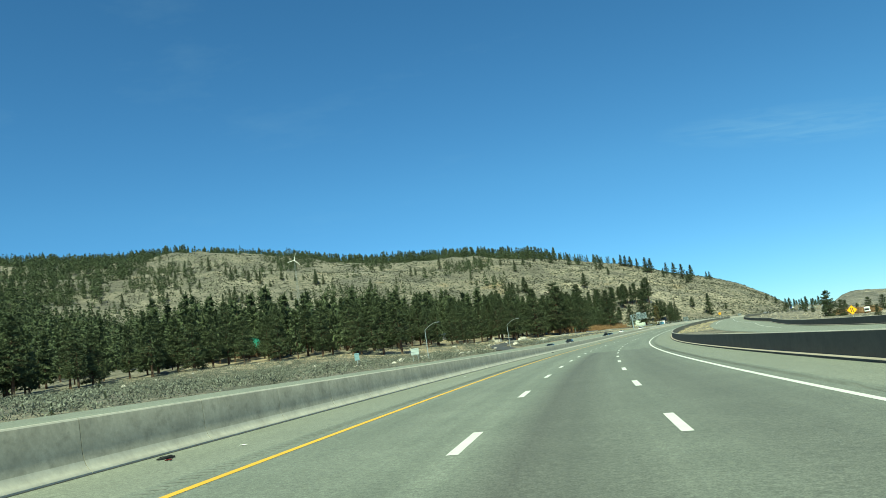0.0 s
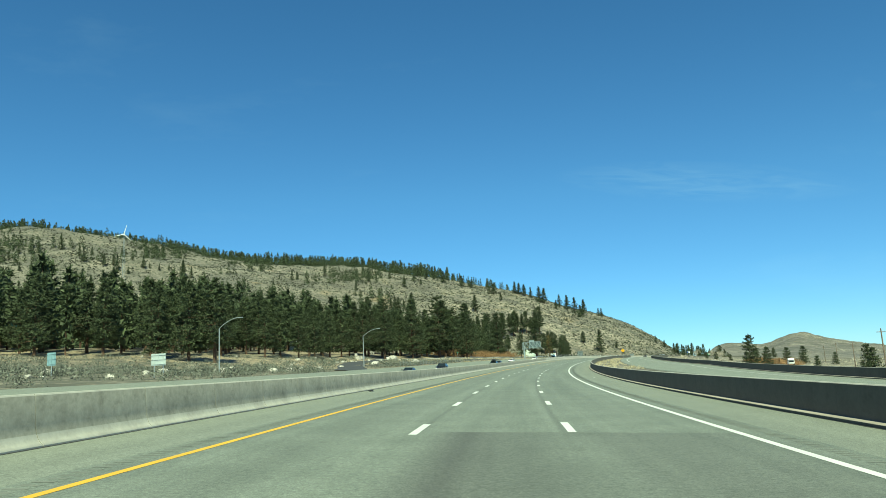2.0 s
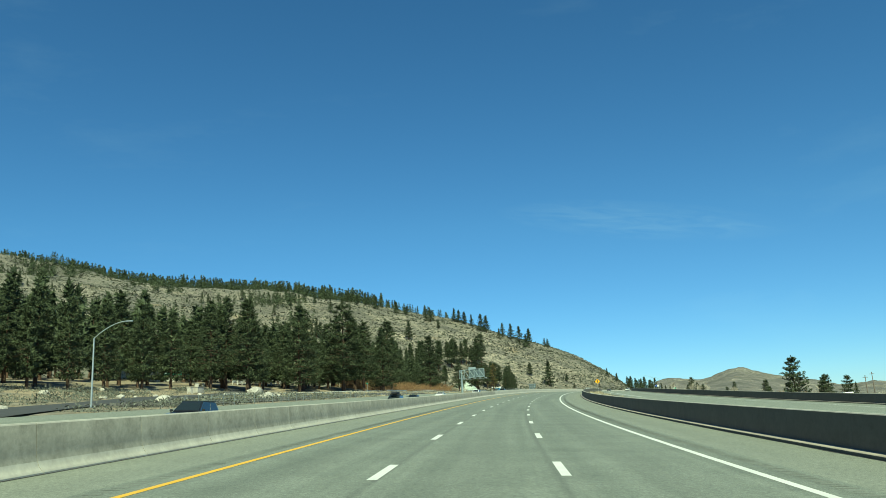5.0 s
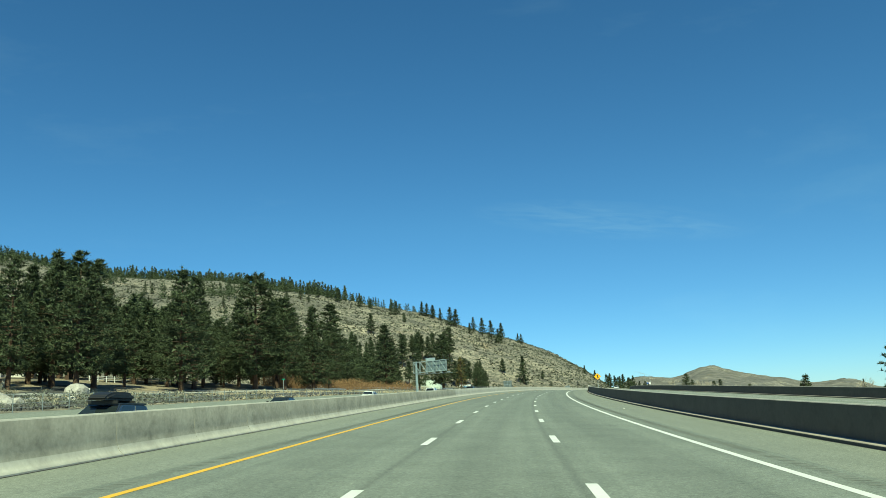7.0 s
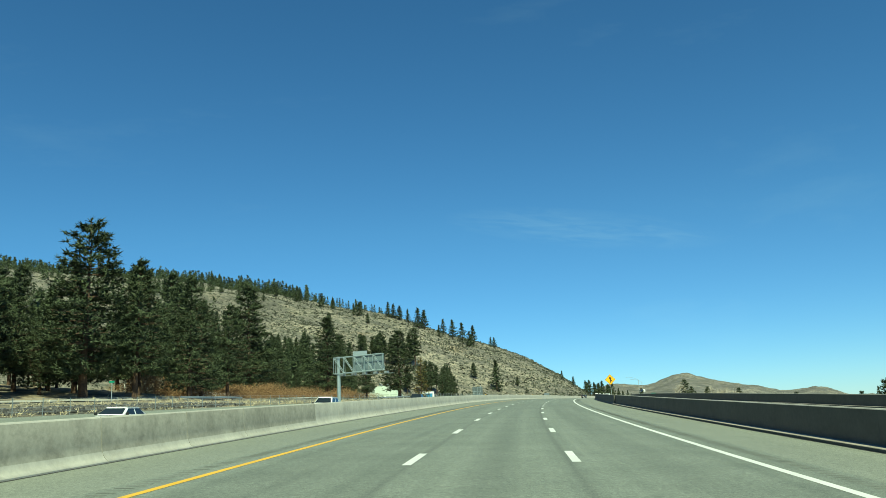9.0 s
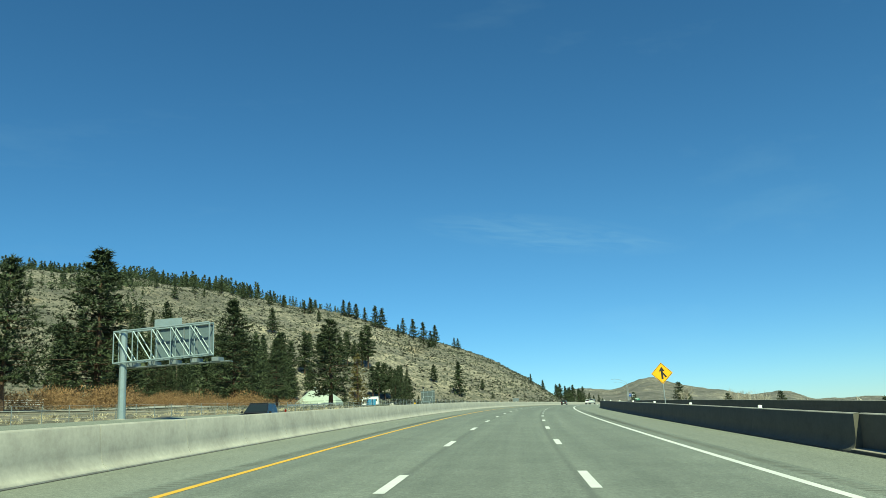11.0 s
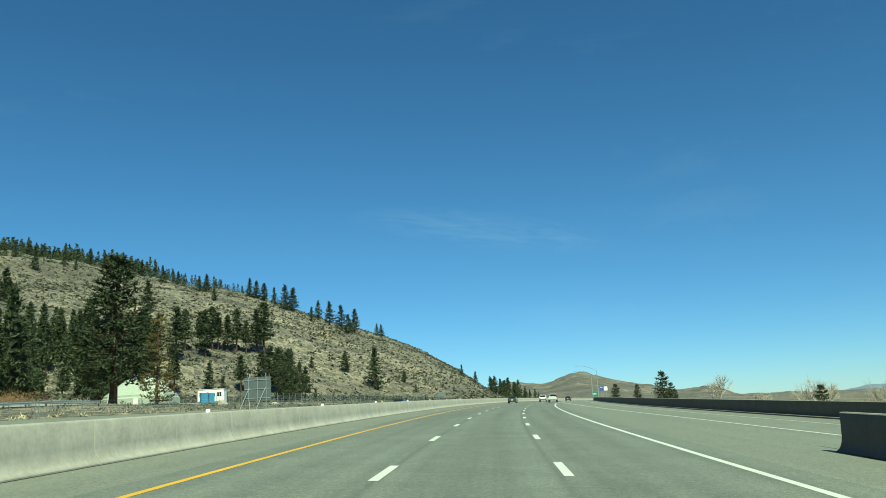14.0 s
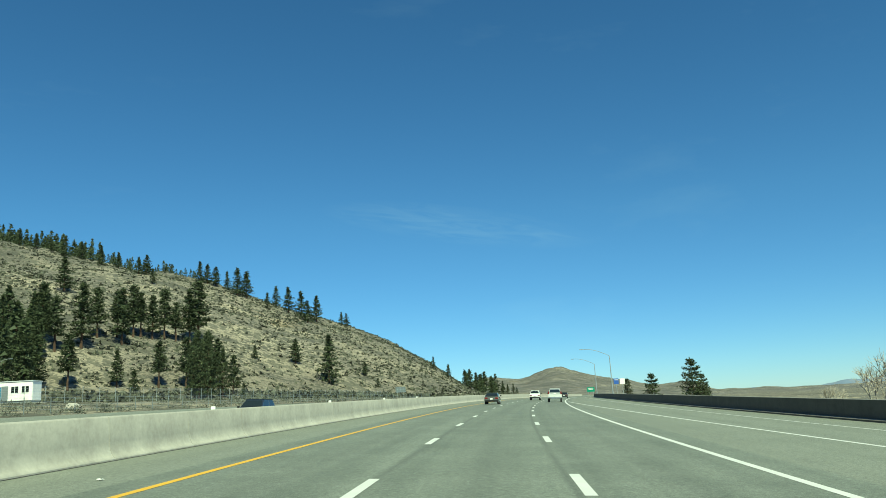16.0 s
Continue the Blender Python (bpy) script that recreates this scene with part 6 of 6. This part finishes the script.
def rounded(bm, offset, segments=2):
    bmesh.ops.bevel(bm, geom=bm.edges[:], offset=offset, segments=segments, affect="EDGES", clamp_overlap=True)
    return bm


CARS = {
    # length, width, wheel radius, axles, lower body profile, cabin profile, belt height
    "sedan": (4.5, 1.72, 0.31, (-1.30, 1.30), [(-2.22, 0.30), (-2.25, 0.62), (-2.1, 0.92), (-1.5, 0.97), (0.75, 0.93), (1.95, 0.74), (2.22, 0.55), (2.22, 0.28)],
              [(-1.85, 0.95), (-1.05, 1.36), (0.25, 1.38), (1.05, 0.93)], 0.95),
    "suv": (4.7, 1.86, 0.36, (-1.38, 1.40), [(-2.3, 0.40), (-2.33, 0.75), (-2.25, 1.12), (0.95, 1.10), (1.95, 0.98), (2.3, 0.72), (2.32, 0.36)],
            [(-2.22, 1.10), (-1.95, 1.70), (0.05, 1.74), (0.95, 1.10)], 1.11),
    "pickup": (5.6, 1.95, 0.39, (-1.75, 1.80), [(-2.75, 0.50), (-2.78, 1.18), (-0.85, 1.20), (1.15, 1.18), (2.55, 1.08), (2.78, 0.80), (2.78, 0.45)],
               [(-1.05, 1.18), (-0.98, 1.86), (0.62, 1.90), (1.42, 1.17)], 1.19),
}


def wheel(ob, x, y, r):
    tyre = part("wheel", rounded(rod(fresh(), (x - 0.11, y, r), (x + 0.11, y, r), r, None, 20), 0.02, 1), RUBBER, ob)
    side = 0.113 if x > 0 else -0.113
    part("rim", rod(fresh(), (x + side - 0.01, y, r), (x + side + 0.012, y, r), r * 0.62, None, 14), ALLOY, tyre)


def car(kind, s, l, up, paint, label, turn=0.0, roof_box=False):
    length, w, r, axles, low, cab, belt = CARS[kind]
    m = road_pose(s, l, up, turn)
    tilt = pose(0, 0, 0, 0, math.degrees(math.atan(SLOPE_BANK)) * (1 if abs(turn) < 90 else -1), 0)
    ob = base_of(kind if kind != "suv" else "car", m @ tilt, label, "car" if kind != "pickup" else "pickup truck")
    part("body", rounded(prism(fresh(), low, w), 0.07), paint, ob)
    part("cabin", rounded(prism(fresh(), cab, w * 0.93, w * 0.72, belt + 0.05), 0.05), paint, ob)
    top = [p for p in cab if p[1] > belt + 0.3]
    y0, y1, z = min(p[0] for p in top), max(p[0] for p in top), max(p[1] for p in top)
    part("roof", box(fresh(), w * 0.74, y1 - y0 + 0.08, 0.06, pose(0, (y0 + y1) / 2, z - 0.005), 0.025), paint, ob)
    def skin(f, g, out):
        """A pane laid on the cabin's flank: f along from tail to nose, g up from belt to roof."""
        lo, hi = cab[0][0] + (cab[3][0] - cab[0][0]) * f, cab[1][0] + (cab[2][0] - cab[1][0]) * f
        return (out * (w * (0.465 - 0.105 * g) + 0.008), lo + (hi - lo) * g, belt + (z - belt) * g)

    def pane(name, corners, thick, label):
        bm = fresh()
        front = [bm.verts.new(c) for c in corners]
        back = [bm.verts.new(Vector(c) - Vector(thick)) for c in corners]
        bm.faces.new(front)
        bm.faces.new(back[::-1])
        for i in range(4):
            bm.faces.new((front[i], back[i], back[(i + 1) % 4], front[(i + 1) % 4]))
        bmesh.ops.recalc_face_normals(bm, faces=bm.faces[:])
        part(name, bm, GLASS, ob, label)

    for name, a, b, out in (("rear_window", cab[0], cab[1], -1), ("windscreen", cab[3], cab[2], 1)):
        ends = []
        for g, half in ((0.16, 0.42), (0.86, 0.33)):
            y, h = a[0] + (b[0] - a[0]) * g + out * 0.02, a[1] + (b[1] - a[1]) * g + 0.012
            ends.append(((-half * w, y, h), (half * w, y, h)))
        pane(name, (ends[0][0], ends[0][1], ends[1][1], ends[1][0]), (0, out * 0.03, 0.02), "dark tinted glass")
    for x in (-1, 1):
        for f0, f1 in ((0.09, 0.46), (0.52, 0.9)):
            pane("side_window", (skin(f0, 0.14, x), skin(f1, 0.14, x), skin(f1, 0.86, x), skin(f0, 0.86, x)), (x * 0.03, 0, 0), "dark tinted glass")
        for y in axles:
            wheel(ob, x * (w / 2 - 0.10), y, r)
        part("mirror", box(fresh(), 0.2, 0.1, 0.15, pose(x * (w / 2 + 0.08), cab[3][0] - 0.25, belt + 0.08), 0.03), BLACK, ob)
        tail = low[1][1] + 0.12
        part("tail_light", box(fresh(), 0.36 if kind != "pickup" else 0.16, 0.06, 0.16 if kind != "pickup" else 0.4, pose(x * (w / 2 - 0.22 if kind != "pickup" else w / 2 - 0.1), low[1][0] + 0.01, tail), 0.02), RED_LENS, ob)
        part("headlight", box(fresh(), 0.36, 0.06, 0.15, pose(x * (w / 2 - 0.27), low[-2][0] - 0.0, low[-2][1] + 0.06), 0.02), CLEAR_LENS, ob)
    part("rear_bumper", box(fresh(), w * 0.97, 0.14, 0.2, pose(0, low[0][0] - 0.02, low[0][1] + 0.12), 0.04), BLACK if kind != "pickup" else ALLOY, ob)
    part("front_bumper", box(fresh(), w * 0.97, 0.14, 0.2, pose(0, low[-1][0] + 0.02, low[-1][1] + 0.12), 0.04), BLACK, ob)
    part("number_plate", box(fresh(), 0.31, 0.02, 0.15, pose(0, low[1][0] - 0.03, low[1][1] + 0.02), 0.004), WHITE, ob)
    if kind == "pickup":
        bed = part("cargo_bed", box(fresh(), w * 0.82, 1.62, 0.02, pose(0, -1.9, 1.215)), BLACK, ob, "black open cargo bed")
        for x in (-1, 1):
            part("bed_rail", box(fresh(), 0.09, 1.68, 0.12, pose(x * (w / 2 - 0.06), -1.9, 1.24), 0.03), paint, bed)
        part("tailgate", box(fresh(), w * 0.9, 0.08, 0.14, pose(0, -2.72, 1.24), 0.03), paint, bed)
    if roof_box:
        part("roof_box", rounded(prism(fresh(), [(-1.5, 1.86), (-1.38, 2.14), (-0.9, 2.2), (0.1, 2.18), (0.6, 2.05), (0.78, 1.88)], 0.85), 0.12, 3), BLACK, ob)
        for y in (-1.1, 0.2):
            part("roof_bar", box(fresh(), 1.2, 0.05, 0.12, pose(0, y, 1.8), 0.01), BLACK, ob)
    return ob


DARK_GREEN = car_paint("dark_grey_green_paint", (0.03, 0.038, 0.036))
SILVER = car_paint("silver_white_paint", (0.62, 0.63, 0.62))
CAR_WHITE = car_paint("white_car_paint", (0.78, 0.78, 0.77))
CAR_BLACK = car_paint("black_car_paint", (0.012, 0.013, 0.016))
CAR_NAVY = car_paint("dark_blue_car_paint", (0.02, 0.027, 0.045))
car("sedan", 622, -3.55, 0, DARK_GREEN, "dark grey-green sedan driving on the freeway")
car("pickup", 639.5, 4.1, 0, SILVER, "white pickup truck driving on the freeway")
car("suv", 668, 0.1, 0, CAR_WHITE, "white car driving on the freeway")
car("sedan", 720, 3.9, 0, CAR_BLACK, "dark sedan far ahead on the freeway")
car("sedan", 184, -18.7, -0.62, CAR_NAVY, "dark blue sedan on the opposite carriageway", 180)
car("sedan", 342, -22.2, -0.58, CAR_WHITE, "white sedan on the opposite carriageway", 180)
car("suv", 372, -18.7, -0.62, CAR_WHITE, "white car on the opposite carriageway", 180)
car("suv", 214, -18.7, -0.62, CAR_BLACK, "black car on the opposite carriageway", 180)
car("suv", 263, -15.0, -0.7, CAR_NAVY, "dark blue car with a roof box on the opposite carriageway", 180, True)
car("sedan", 296, -18.7, -0.62, CAR_BLACK, "black sedan on the opposite carriageway", 180)
car("pickup", 420, -18.7, -0.62, CAR_BLACK, "black crew-cab pickup truck on the opposite carriageway", 180)
car("suv", 581, -18.7, -0.62, CAR_NAVY, "dark blue car on the opposite carriageway", 180)
